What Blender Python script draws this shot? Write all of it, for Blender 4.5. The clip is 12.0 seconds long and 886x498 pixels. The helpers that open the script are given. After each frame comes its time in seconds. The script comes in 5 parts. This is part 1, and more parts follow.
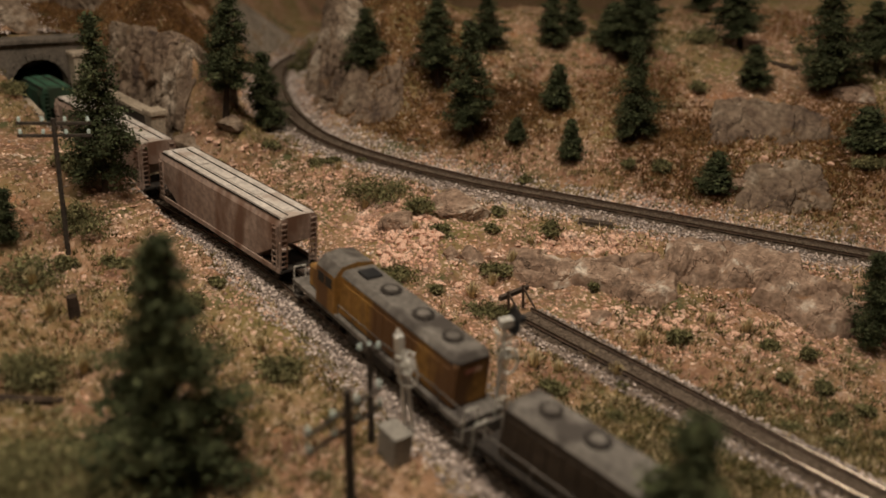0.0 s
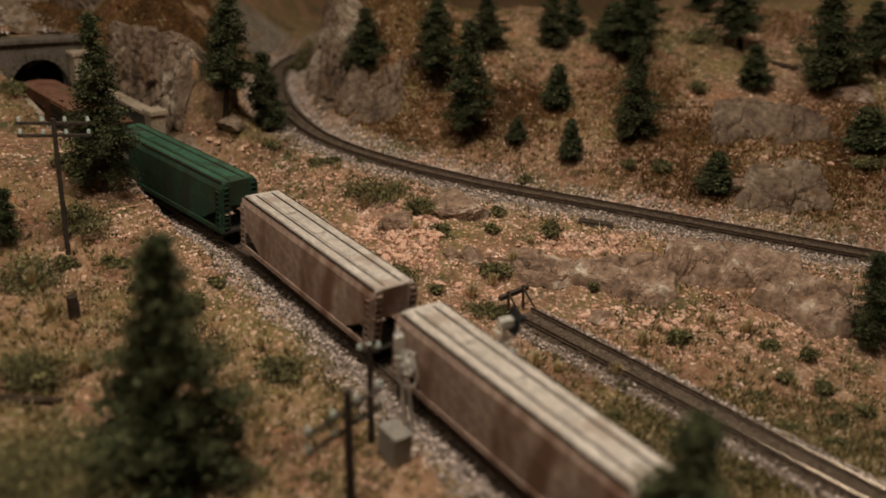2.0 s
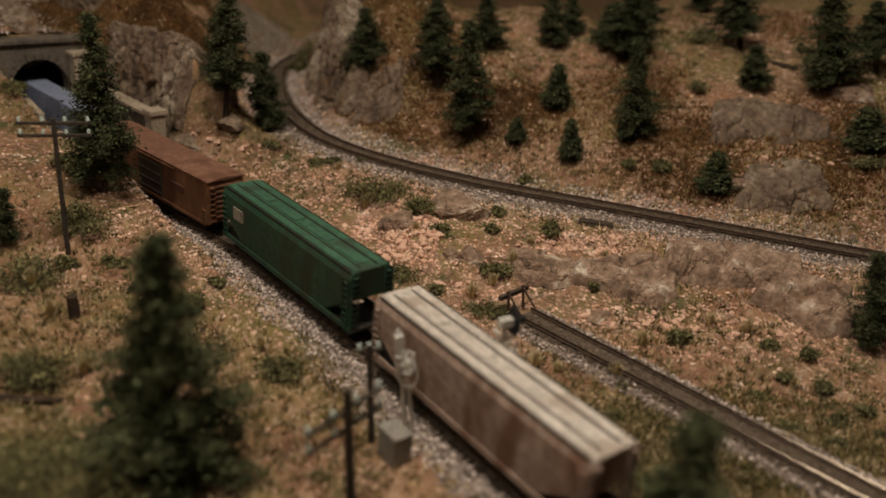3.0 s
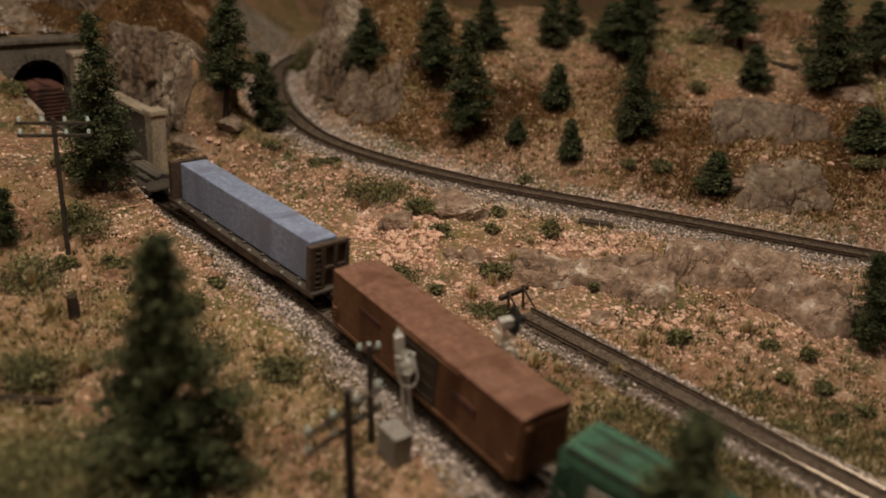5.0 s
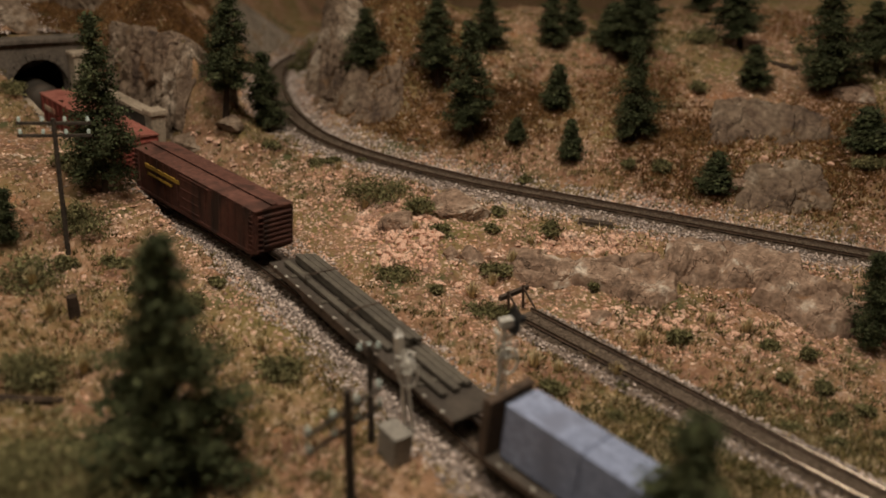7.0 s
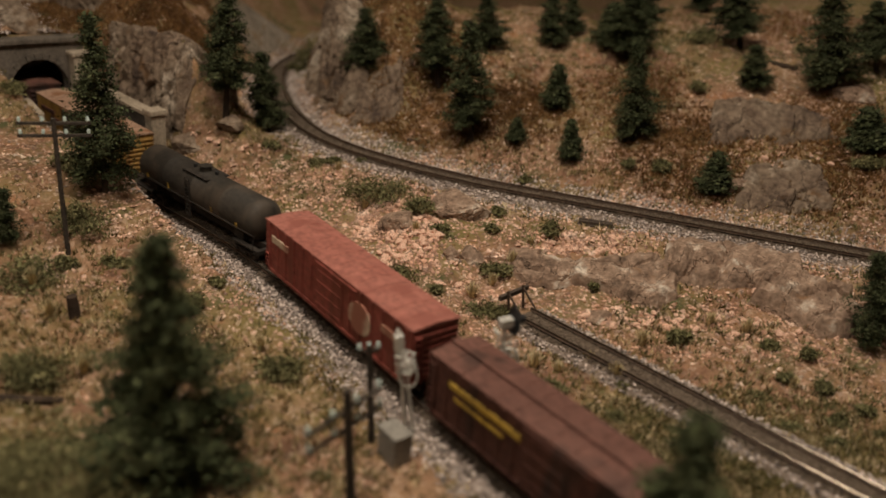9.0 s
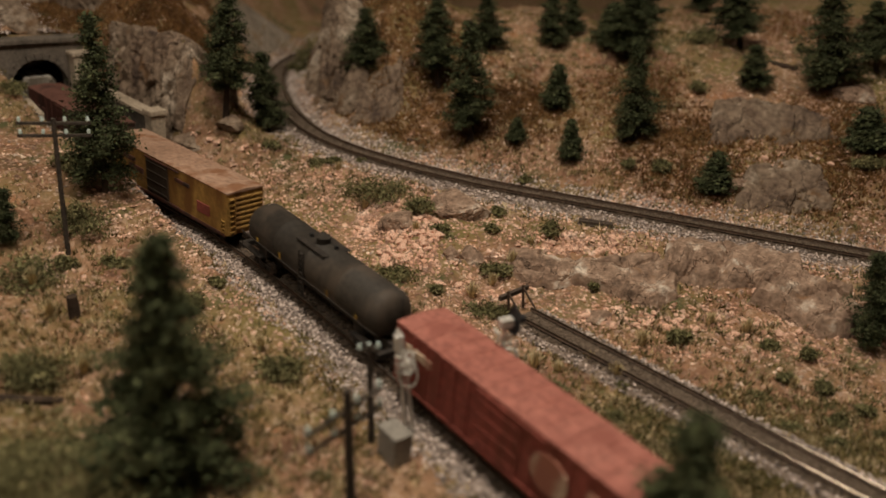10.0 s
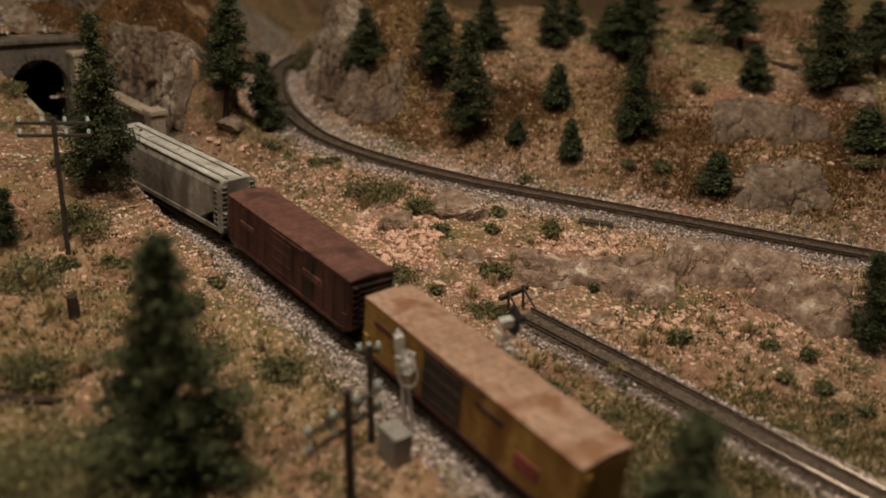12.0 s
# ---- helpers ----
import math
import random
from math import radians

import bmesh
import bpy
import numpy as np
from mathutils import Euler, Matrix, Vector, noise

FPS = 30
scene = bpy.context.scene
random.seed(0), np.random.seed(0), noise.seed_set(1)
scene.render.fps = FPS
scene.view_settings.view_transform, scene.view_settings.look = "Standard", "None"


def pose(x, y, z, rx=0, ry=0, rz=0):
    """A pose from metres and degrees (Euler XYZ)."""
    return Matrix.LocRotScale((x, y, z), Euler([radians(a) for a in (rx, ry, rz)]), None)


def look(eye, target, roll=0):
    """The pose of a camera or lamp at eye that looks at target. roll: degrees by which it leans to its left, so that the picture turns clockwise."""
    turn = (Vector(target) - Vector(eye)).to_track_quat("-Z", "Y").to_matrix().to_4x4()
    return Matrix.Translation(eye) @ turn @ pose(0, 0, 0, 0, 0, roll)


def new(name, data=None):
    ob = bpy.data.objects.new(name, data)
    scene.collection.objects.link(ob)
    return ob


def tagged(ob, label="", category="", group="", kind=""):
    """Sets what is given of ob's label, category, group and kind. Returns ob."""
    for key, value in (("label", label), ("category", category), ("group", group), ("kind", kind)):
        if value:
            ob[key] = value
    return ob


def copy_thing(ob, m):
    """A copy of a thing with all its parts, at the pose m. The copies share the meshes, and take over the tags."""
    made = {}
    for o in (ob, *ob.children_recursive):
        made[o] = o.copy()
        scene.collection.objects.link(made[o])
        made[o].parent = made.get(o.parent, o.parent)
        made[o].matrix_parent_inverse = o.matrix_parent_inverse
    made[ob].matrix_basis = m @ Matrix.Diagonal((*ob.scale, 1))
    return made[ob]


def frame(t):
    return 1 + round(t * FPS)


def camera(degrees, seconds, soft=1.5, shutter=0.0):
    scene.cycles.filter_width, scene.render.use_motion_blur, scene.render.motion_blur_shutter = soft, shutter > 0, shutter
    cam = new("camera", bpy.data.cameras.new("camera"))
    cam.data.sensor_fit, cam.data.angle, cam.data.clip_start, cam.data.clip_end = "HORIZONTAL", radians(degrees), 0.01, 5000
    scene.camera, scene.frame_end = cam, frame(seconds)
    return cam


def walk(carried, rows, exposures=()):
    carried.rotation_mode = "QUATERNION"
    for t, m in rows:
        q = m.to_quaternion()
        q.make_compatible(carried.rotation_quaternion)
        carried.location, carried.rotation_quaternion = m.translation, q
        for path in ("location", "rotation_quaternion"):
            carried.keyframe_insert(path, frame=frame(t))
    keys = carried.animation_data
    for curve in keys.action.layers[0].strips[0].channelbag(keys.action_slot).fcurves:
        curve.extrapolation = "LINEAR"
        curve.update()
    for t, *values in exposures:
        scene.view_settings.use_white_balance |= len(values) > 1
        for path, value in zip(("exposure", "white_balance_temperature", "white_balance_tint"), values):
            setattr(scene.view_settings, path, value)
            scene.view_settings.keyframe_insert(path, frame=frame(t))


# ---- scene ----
# ---- camera ----
cam = camera(57.61, 12.0, soft=1.6, shutter=0.4)
EYE = Vector((0, 0, 0.29))
TILT = radians(24.186)
VIEW = look(EYE, EYE + Vector((0, math.cos(TILT), -math.sin(TILT))), 5.43)
walk(cam, [(0, VIEW), (12, VIEW)], [(0, 0.04), (1.2, -0.03), (2.5, -0.14), (5, -0.02), (7, -0.06), (9.5, 0.02), (12, -0.03)])
cam.data.dof.use_dof = True
cam.data.dof.focus_distance = 0.67
cam.data.dof.aperture_fstop = 3.9

# ---- light: a dim room with warm ceiling lamps over the layout ----
world = bpy.data.worlds.new("world")
scene.world = world
world.use_nodes = True
world.node_tree.nodes["Background"].inputs[0].default_value = (1.0, 0.80, 0.62, 1)
world.node_tree.nodes["Background"].inputs[1].default_value = 0.03


def ceiling_lamp(x, y, z, watts, size, colour, target):
    data = bpy.data.lights.new("ceiling_lamp", "AREA")
    data.energy, data.size, data.color = watts, size, colour
    ob = new("ceiling_lamp", data)
    ob.matrix_world = look((x, y, z), target)
    return ob


WARM = (1.0, 0.88, 0.72)
ceiling_lamp(-0.06, 0.36, 1.08, 9.5, 0.24, WARM, (-0.02, 0.42, 0))
ceiling_lamp(-0.5, -0.35, 1.35, 6.8, 0.5, WARM, (-0.1, 0.45, 0))
ceiling_lamp(1.40, 2.0, 1.35, 4.8, 0.45, WARM, (0.2, 0.7, 0))

# ---- materials ----


def mat(name, colours, scale=40, rough=0.8, metal=0.0, bump=0.3, fine=600, spots=None, island=0.0, streak=0.0, detail=6, spec=0.3):
    """A weathered surface: colours mixed by broad noise, darkened and lifted by fine grain, with relief."""
    m = bpy.data.materials.new(name)
    m.use_nodes = True
    nt = m.node_tree
    n, l = nt.nodes, nt.links
    b = n["Principled BSDF"]
    b.inputs["Roughness"].default_value, b.inputs["Metallic"].default_value = rough, metal
    b.inputs["Specular IOR Level"].default_value = spec
    tc = n.new("ShaderNodeTexCoord")
    mp = n.new("ShaderNodeMapping")
    l.new(tc.outputs["Object"], mp.inputs[0])
    if streak:
        mp.inputs["Scale"].default_value = (1, 1, 1 / streak)
    n1 = n.new("ShaderNodeTexNoise")
    n1.inputs["Scale"].default_value, n1.inputs["Detail"].default_value, n1.inputs["Roughness"].default_value = scale, detail, 0.65
    l.new(mp.outputs[0], n1.inputs["Vector"])
    ramp = n.new("ShaderNodeValToRGB")
    l.new(n1.outputs["Fac"], ramp.inputs[0])
    els = ramp.color_ramp.elements
    k = len(colours)
    while len(els) < k:
        els.new(0.5)
    for i, c in enumerate(colours):
        els[i].position = 0.33 + 0.34 * i / max(1, k - 1)
        els[i].color = (*c, 1)
    col = ramp.outputs[0]
    n2 = n.new("ShaderNodeTexNoise")
    n2.inputs["Scale"].default_value, n2.inputs["Detail"].default_value = fine, 3
    l.new(tc.outputs["Object"], n2.inputs["Vector"])
    hv = n.new("ShaderNodeHueSaturation")
    l.new(col, hv.inputs["Color"])
    mr = n.new("ShaderNodeMapRange")
    mr.inputs[1].default_value, mr.inputs[2].default_value, mr.inputs[3].default_value, mr.inputs[4].default_value = 0.3, 0.7, 0.72, 1.28
    l.new(n2.outputs["Fac"], mr.inputs[0])
    val = mr.outputs[0]
    if island:
        g = n.new("ShaderNodeNewGeometry")
        m2 = n.new("ShaderNodeMapRange")
        m2.inputs[3].default_value, m2.inputs[4].default_value = 1 - island, 1 + island
        l.new(g.outputs["Random Per Island"], m2.inputs[0])
        mm = n.new("ShaderNodeMath")
        mm.operation = "MULTIPLY"
        l.new(val, mm.inputs[0]), l.new(m2.outputs[0], mm.inputs[1])
        val = mm.outputs[0]
    l.new(val, hv.inputs["Value"])
    col = hv.outputs[0]
    if spots:
        size, amount, c = spots
        v = n.new("ShaderNodeTexNoise")
        v.inputs["Scale"].default_value, v.inputs["Detail"].default_value = size, 5
        l.new(mp.outputs[0], v.inputs["Vector"])
        mr2 = n.new("ShaderNodeMapRange")
        mr2.inputs[1].default_value, mr2.inputs[2].default_value = 0.62 - amount, 0.72 - amount
        l.new(v.outputs["Fac"], mr2.inputs[0])
        mx = n.new("ShaderNodeMix")
        mx.data_type = "RGBA"
        l.new(mr2.outputs[0], mx.inputs[0])
        l.new(col, mx.inputs[6])
        mx.inputs[7].default_value = (*c, 1)
        col = mx.outputs[2]
    l.new(col, b.inputs["Base Color"])
    if bump:
        bp = n.new("ShaderNodeBump")
        bp.inputs["Strength"].default_value, bp.inputs["Distance"].default_value = bump, 0.001
        l.new(n2.outputs["Fac"], bp.inputs["Height"])
        l.new(bp.outputs[0], b.inputs["Normal"])
    return m


def ground_material():
    """Scenic turf: bare pinkish soil, ochre turf, rusty scatter and pale grit, broad patches and fine grain."""
    m = mat("scenic_ground", [(0.085, 0.048, 0.030), (0.24, 0.130, 0.080), (0.27, 0.165, 0.095), (0.38, 0.225, 0.155)], scale=20, rough=0.95, bump=0.9, fine=420, detail=9, spec=0.1)
    nt = m.node_tree
    n, l = nt.nodes, nt.links
    b = n["Principled BSDF"]
    base = b.inputs["Base Color"].links[0].from_socket
    tc = n.new("ShaderNodeTexCoord")
    for scale, lo, hi, c in ((7, 0.47, 0.60, (0.19, 0.145, 0.06)), (17, 0.53, 0.64, (0.085, 0.085, 0.038)), (24, 0.58, 0.68, (0.32, 0.16, 0.085)), (9, 0.60, 0.70, (0.10, 0.055, 0.03))):
        v = n.new("ShaderNodeTexNoise")
        v.inputs["Scale"].default_value, v.inputs["Detail"].default_value, v.inputs["Roughness"].default_value = scale, 8, 0.7
        mp = n.new("ShaderNodeMapping")
        mp.inputs["Location"].default_value = (scale, 3.1 * scale, 0)
        l.new(tc.outputs["Object"], mp.inputs[0])
        l.new(mp.outputs[0], v.inputs["Vector"])
        r = n.new("ShaderNodeMapRange")
        r.inputs[1].default_value, r.inputs[2].default_value = lo, hi
        l.new(v.outputs["Fac"], r.inputs[0])
        mx = n.new("ShaderNodeMix")
        mx.data_type = "RGBA"
        l.new(r.outputs[0], mx.inputs[0])
        l.new(base, mx.inputs[6])
        mx.inputs[7].default_value = (*c, 1)
        base = mx.outputs[2]
    vo = n.new("ShaderNodeTexVoronoi")
    vo.inputs["Scale"].default_value = 330
    l.new(tc.outputs["Object"], vo.inputs["Vector"])
    sep = n.new("ShaderNodeSeparateColor")
    l.new(vo.outputs["Color"], sep.inputs[0])
    r = n.new("ShaderNodeMapRange")
    r.inputs[1].default_value, r.inputs[2].default_value, r.inputs[4].default_value = 0.76, 0.97, 0.5
    l.new(sep.outputs[0], r.inputs[0])
    mx = n.new("ShaderNodeMix")
    mx.data_type = "RGBA"
    l.new(r.outputs[0], mx.inputs[0])
    l.new(base, mx.inputs[6])
    mx.inputs[7].default_value = (0.50, 0.36, 0.265, 1)
    l.new(mx.outputs[2], b.inputs["Base Color"])
    return m



def add_cracks(m, scale, width, dark, pale):
    """Fissures with paler worn edges across a rock face."""
    n, l = m.node_tree.nodes, m.node_tree.links
    b = n["Principled BSDF"]
    tc = n.new("ShaderNodeTexCoord")
    ns = n.new("ShaderNodeTexNoise")
    ns.inputs["Scale"].default_value, ns.inputs["Detail"].default_value = scale * 1.3, 6
    l.new(tc.outputs["Object"], ns.inputs["Vector"])
    mv = n.new("ShaderNodeMix")
    mv.data_type = "VECTOR"
    mv.inputs[0].default_value = 0.06
    l.new(tc.outputs["Object"], mv.inputs[4])
    l.new(ns.outputs["Color"], mv.inputs[5])
    vo = n.new("ShaderNodeTexVoronoi")
    vo.feature = "DISTANCE_TO_EDGE"
    vo.inputs["Scale"].default_value = scale
    l.new(mv.outputs[1], vo.inputs["Vector"])
    ramp = n.new("ShaderNodeValToRGB")
    l.new(vo.outputs["Distance"], ramp.inputs[0])
    els = ramp.color_ramp.elements
    els[0].position, els[0].color = 0.0, (*(3 * [dark]), 1)
    els[1].position, els[1].color = width, (*(3 * [pale]), 1)
    e = els.new(width * 3.2)
    e.color = (1, 1, 1, 1)
    mx = n.new("ShaderNodeMix")
    mx.data_type, mx.blend_type = "RGBA", "MULTIPLY"
    mx.inputs[0].default_value = 1.0
    l.new(b.inputs["Base Color"].links[0].from_socket, mx.inputs[6])
    l.new(ramp.outputs[0], mx.inputs[7])
    l.new(mx.outputs[2], b.inputs["Base Color"])
    bp = n.new("ShaderNodeBump")
    bp.inputs["Strength"].default_value, bp.inputs["Distance"].default_value = 0.5, 0.003
    l.new(ramp.outputs[0], bp.inputs["Height"])
    l.new(b.inputs["Normal"].links[0].from_socket, bp.inputs["Normal"])
    l.new(bp.outputs[0], b.inputs["Normal"])
    return m


GROUND = ground_material()
BEDFILL = mat("ballast_grimy_brown", [(0.075, 0.055, 0.040), (0.125, 0.092, 0.068), (0.18, 0.14, 0.105)], 300, 0.92, bump=0.4, island=0.45, spec=0.12)
BEDEDGE = mat("ballast_bed_dusty", [(0.11, 0.08, 0.063), (0.21, 0.16, 0.13), (0.30, 0.24, 0.20)], 260, 0.92, bump=0.6, spec=0.12)
BALLAST = mat("ballast_grey_pink", [(0.15, 0.12, 0.105), (0.37, 0.30, 0.265), (0.62, 0.54, 0.48)], 420, 0.9, bump=0.4, island=0.75, spec=0.15)
PEBBLE = mat("talus_pink_stone", [(0.38, 0.205, 0.135), (0.54, 0.335, 0.245), (0.68, 0.51, 0.41)], 60, 0.9, bump=0.5, island=0.5, spec=0.15)
ROCK = mat("cast_rock_grey_brown", [(0.10, 0.069, 0.050), (0.22, 0.146, 0.104), (0.30, 0.208, 0.150), (0.54, 0.46, 0.38)], 48, 0.9, bump=1.0, fine=260, detail=10, spots=(60, -0.02, (0.24, 0.14, 0.08)), spec=0.15)
CLIFF = mat("cliff_rock_dark", [(0.06, 0.042, 0.034), (0.15, 0.105, 0.075), (0.19, 0.14, 0.10), (0.34, 0.28, 0.22)], 20, 0.92, bump=1.0, fine=160, detail=10, spots=(34, 0.01, (0.13, 0.075, 0.040)), spec=0.15)
add_cracks(ROCK, 26, 0.020, 0.50, 1.35)
add_cracks(CLIFF, 18, 0.02, 0.55, 1.25)
TIE = mat("tie_creosoted", [(0.045, 0.032, 0.024), (0.085, 0.062, 0.046)], 200, 0.9, bump=0.6, streak=1)
RAILSIDE = mat("rail_rust_brown", [(0.05, 0.032, 0.022), (0.09, 0.055, 0.035)], 200, 0.6, 0.3, bump=0.2)
RAILTOP = mat("rail_head_polished", [(0.55, 0.48, 0.41), (0.70, 0.62, 0.53)], 90, 0.28, 0.95, bump=0.05)
RAILDULL = mat("rail_head_dull", [(0.42, 0.34, 0.26), (0.56, 0.47, 0.37)], 60, 0.24, 0.95, bump=0.05)
NEEDLE = mat("conifer_needles", [(0.026, 0.033, 0.015), (0.056, 0.065, 0.030), (0.110, 0.115, 0.055)], 90, 0.85, bump=0, island=0.45, spec=0.12)
BARK = mat("bark_brown", [(0.025, 0.016, 0.011), (0.06, 0.038, 0.024)], 150, 0.9, bump=0.8)
SHRUB = mat("shrub_foam_green", [(0.078, 0.074, 0.034), (0.150, 0.138, 0.064), (0.24, 0.208, 0.105)], 120, 0.9, bump=0, island=0.5, spec=0.1)
STRAW = mat("straw_grass", [(0.36, 0.25, 0.13), (0.60, 0.48, 0.30)], 90, 0.9, bump=0, island=0.4, spec=0.1)
TURF = mat("turf_tufts_olive", [(0.085, 0.078, 0.032), (0.17, 0.135, 0.055), (0.28, 0.20, 0.09)], 22, 0.95, bump=0, island=0.5, spec=0.1)
CONCRETE = mat("portal_concrete", [(0.07, 0.058, 0.046), (0.12, 0.098, 0.078), (0.16, 0.13, 0.105)], 30, 0.9, bump=0.5, fine=300, streak=3, spots=(24, 0.05, (0.07, 0.055, 0.042)))
CONCRETE_PALE = mat("wing_wall_concrete", [(0.22, 0.175, 0.125), (0.33, 0.265, 0.195), (0.38, 0.31, 0.235)], 40, 0.9, bump=0.5, fine=300, streak=3)
TUNNEL = mat("tunnel_lining_soot", [(0.008, 0.007, 0.006), (0.02, 0.017, 0.014)], 40, 0.95, bump=0.3)
POLEWOOD = mat("pole_wood_dark", [(0.035, 0.028, 0.022), (0.065, 0.050, 0.038)], 200, 0.85, bump=0.5)
GLASSINS = mat("insulator_glass_pale", [(0.42, 0.52, 0.48), (0.62, 0.70, 0.66)], 300, 0.25, bump=0)
SILVER = mat("signal_silver_paint", [(0.55, 0.52, 0.47), (0.72, 0.69, 0.63)], 180, 0.45, 0.35, bump=0.1)
BLACK = mat("matt_black_paint", [(0.012, 0.012, 0.013), (0.025, 0.024, 0.024)], 120, 0.6, bump=0.1)
BOXGREY = mat("relay_box_grey", [(0.20, 0.18, 0.155), (0.28, 0.255, 0.22)], 60, 0.7, bump=0.1, streak=2)
UNDER = mat("underframe_grime", [(0.016, 0.013, 0.011), (0.04, 0.031, 0.024)], 150, 0.85, bump=0.3)
WHEEL = mat("wheel_steel_rusty", [(0.035, 0.025, 0.02), (0.075, 0.055, 0.042)], 150, 0.6, 0.4, bump=0.1)
DECK = mat("flatcar_deck_grimy", [(0.045, 0.036, 0.029), (0.085, 0.068, 0.053)], 60, 0.85, bump=0.4)


def paint(name, a, b, grime=(0.05, 0.035, 0.025), amount=0.05, rough=0.65):
    return mat(name, [a, b], 28, rough, bump=0.12, fine=260, streak=4, spots=(36, amount, grime), spec=0.25)


# Same-hue roof paints copy the side paint paler, with top light put in.
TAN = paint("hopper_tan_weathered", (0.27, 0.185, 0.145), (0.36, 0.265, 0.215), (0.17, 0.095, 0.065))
TAN_LIT = paint("hopper_roof_dusty_lit", (0.45, 0.395, 0.345), (0.54, 0.485, 0.435), (0.38, 0.31, 0.26))
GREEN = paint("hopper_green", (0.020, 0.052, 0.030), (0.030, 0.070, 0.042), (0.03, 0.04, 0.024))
GREEN_LIT = paint("hopper_green_roof_lit", (0.034, 0.088, 0.052), (0.048, 0.118, 0.072), (0.035, 0.06, 0.038))
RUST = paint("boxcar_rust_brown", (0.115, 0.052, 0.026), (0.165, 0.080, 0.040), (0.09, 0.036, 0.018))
RUST_LIT = paint("boxcar_rust_roof_lit", (0.165, 0.080, 0.052), (0.205, 0.105, 0.070), (0.13, 0.06, 0.038))
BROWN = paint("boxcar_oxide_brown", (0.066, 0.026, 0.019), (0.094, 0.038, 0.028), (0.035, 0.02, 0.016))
BROWN_LIT = paint("boxcar_oxide_roof_lit", (0.105, 0.046, 0.034), (0.145, 0.066, 0.050), (0.07, 0.035, 0.027))
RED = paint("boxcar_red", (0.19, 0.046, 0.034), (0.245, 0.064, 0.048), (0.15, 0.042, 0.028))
RED_LIT = paint("boxcar_red_roof_lit", (0.28, 0.098, 0.074), (0.335, 0.128, 0.098), (0.25, 0.085, 0.064))
YELLOW = paint("boxcar_ochre_yellow", (0.24, 0.132, 0.034), (0.32, 0.185, 0.050), (0.17, 0.078, 0.022))
YELLOWROOF = paint("boxcar_tan_brown_roof", (0.27, 0.16, 0.105), (0.36, 0.23, 0.16), (0.22, 0.105, 0.055))
DARKDOOR = paint("boxcar_dark_door", (0.03, 0.024, 0.018), (0.055, 0.043, 0.032))
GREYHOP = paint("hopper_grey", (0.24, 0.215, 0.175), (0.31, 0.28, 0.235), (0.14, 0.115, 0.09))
GREY_LIT = paint("hopper_grey_roof_lit", (0.42, 0.39, 0.34), (0.52, 0.49, 0.43), (0.30, 0.27, 0.23))
TANK = paint("tank_black_dusty", (0.026, 0.022, 0.018), (0.042, 0.035, 0.028), (0.065, 0.050, 0.038))
WRAP = paint("load_wrap_blue_grey", (0.215, 0.25, 0.36), (0.265, 0.30, 0.42), (0.19, 0.21, 0.29), rough=0.30)
BULK = paint("bulkhead_brown", (0.062, 0.042, 0.030), (0.098, 0.067, 0.048), (0.04, 0.028, 0.021))
LOCOYEL = paint("loco_yellow_weathered", (0.26, 0.130, 0.034), (0.35, 0.19, 0.050), (0.14, 0.070, 0.030), amount=0.12)
LOCOGREY = paint("loco_roof_grey", (0.105, 0.092, 0.080), (0.17, 0.150, 0.130), (0.06, 0.05, 0.043), amount=0.08)
LOCODARK = paint("loco_dark_brown", (0.036, 0.026, 0.019), (0.058, 0.042, 0.030), (0.03, 0.022, 0.017))
PIPE = mat("load_timber_grey", [(0.07, 0.060, 0.048), (0.125, 0.107, 0.083)], 60, 0.8, bump=0.3, streak=1)
CREAM = paint("marking_cream", (0.42, 0.29, 0.20), (0.52, 0.40, 0.29), (0.28, 0.11, 0.075), amount=0.08)
GOLD = paint("marking_yellow", (0.36, 0.22, 0.035), (0.42, 0.27, 0.05), (0.2, 0.12, 0.03))
WHITEDOT = paint("fitting_white", (0.5, 0.47, 0.41), (0.6, 0.57, 0.5), (0.35, 0.3, 0.25))
WALL = mat("room_wall_plain", [(0.52, 0.47, 0.41), (0.58, 0.53, 0.46)], 3, 0.9, bump=0.05, fine=60)
FASCIA = mat("fascia_board", [(0.05, 0.04, 0.03), (0.07, 0.056, 0.042)], 8, 0.6, bump=0.05, fine=60)

# ---- helpers for building ----


def part(name, bm, material, parent=None, label=""):
    me = bpy.data.meshes.new(name)
    bm.to_mesh(me)
    bm.free()
    for m in material if isinstance(material, (list, tuple)) else (material,):
        me.materials.append(m)
    ob = new(name, me)
    if parent:
        ob.parent = parent
    if label:
        tagged(ob, label)
    return ob


def raw(name, verts, faces, material, parent=None, smooth=False):
    me = bpy.data.meshes.new(name)
    me.from_pydata(verts, [], faces)
    me.materials.append(material)
    if smooth:
        me.polygons.foreach_set("use_smooth", [True] * len(me.polygons))
    me.update()
    ob = new(name, me)
    if parent:
        ob.parent = parent
    return ob


def empty(name, m=None):
    ob = new(name)
    ob.empty_display_size = 0.01
    if m is not None:
        ob.matrix_world = m
    return ob


def box(bm, x0, x1, y0, y1, z0, z1, bevel=0.0):
    r = bmesh.ops.create_cube(bm, size=1)
    vs = r["verts"]
    for v in vs:
        v.co = Vector((x0 + (v.co.x + 0.5) * (x1 - x0), y0 + (v.co.y + 0.5) * (y1 - y0), z0 + (v.co.z + 0.5) * (z1 - z0)))
    if bevel:
        es = list({e for v in vs for e in v.link_edges})
        bmesh.ops.bevel(bm, geom=es, offset=bevel, segments=1, affect="EDGES")
    return vs


def boxes(*specs, bevel=0.0):
    bm = bmesh.new()
    for s in specs:
        box(bm, *s, bevel=bevel)
    return bm


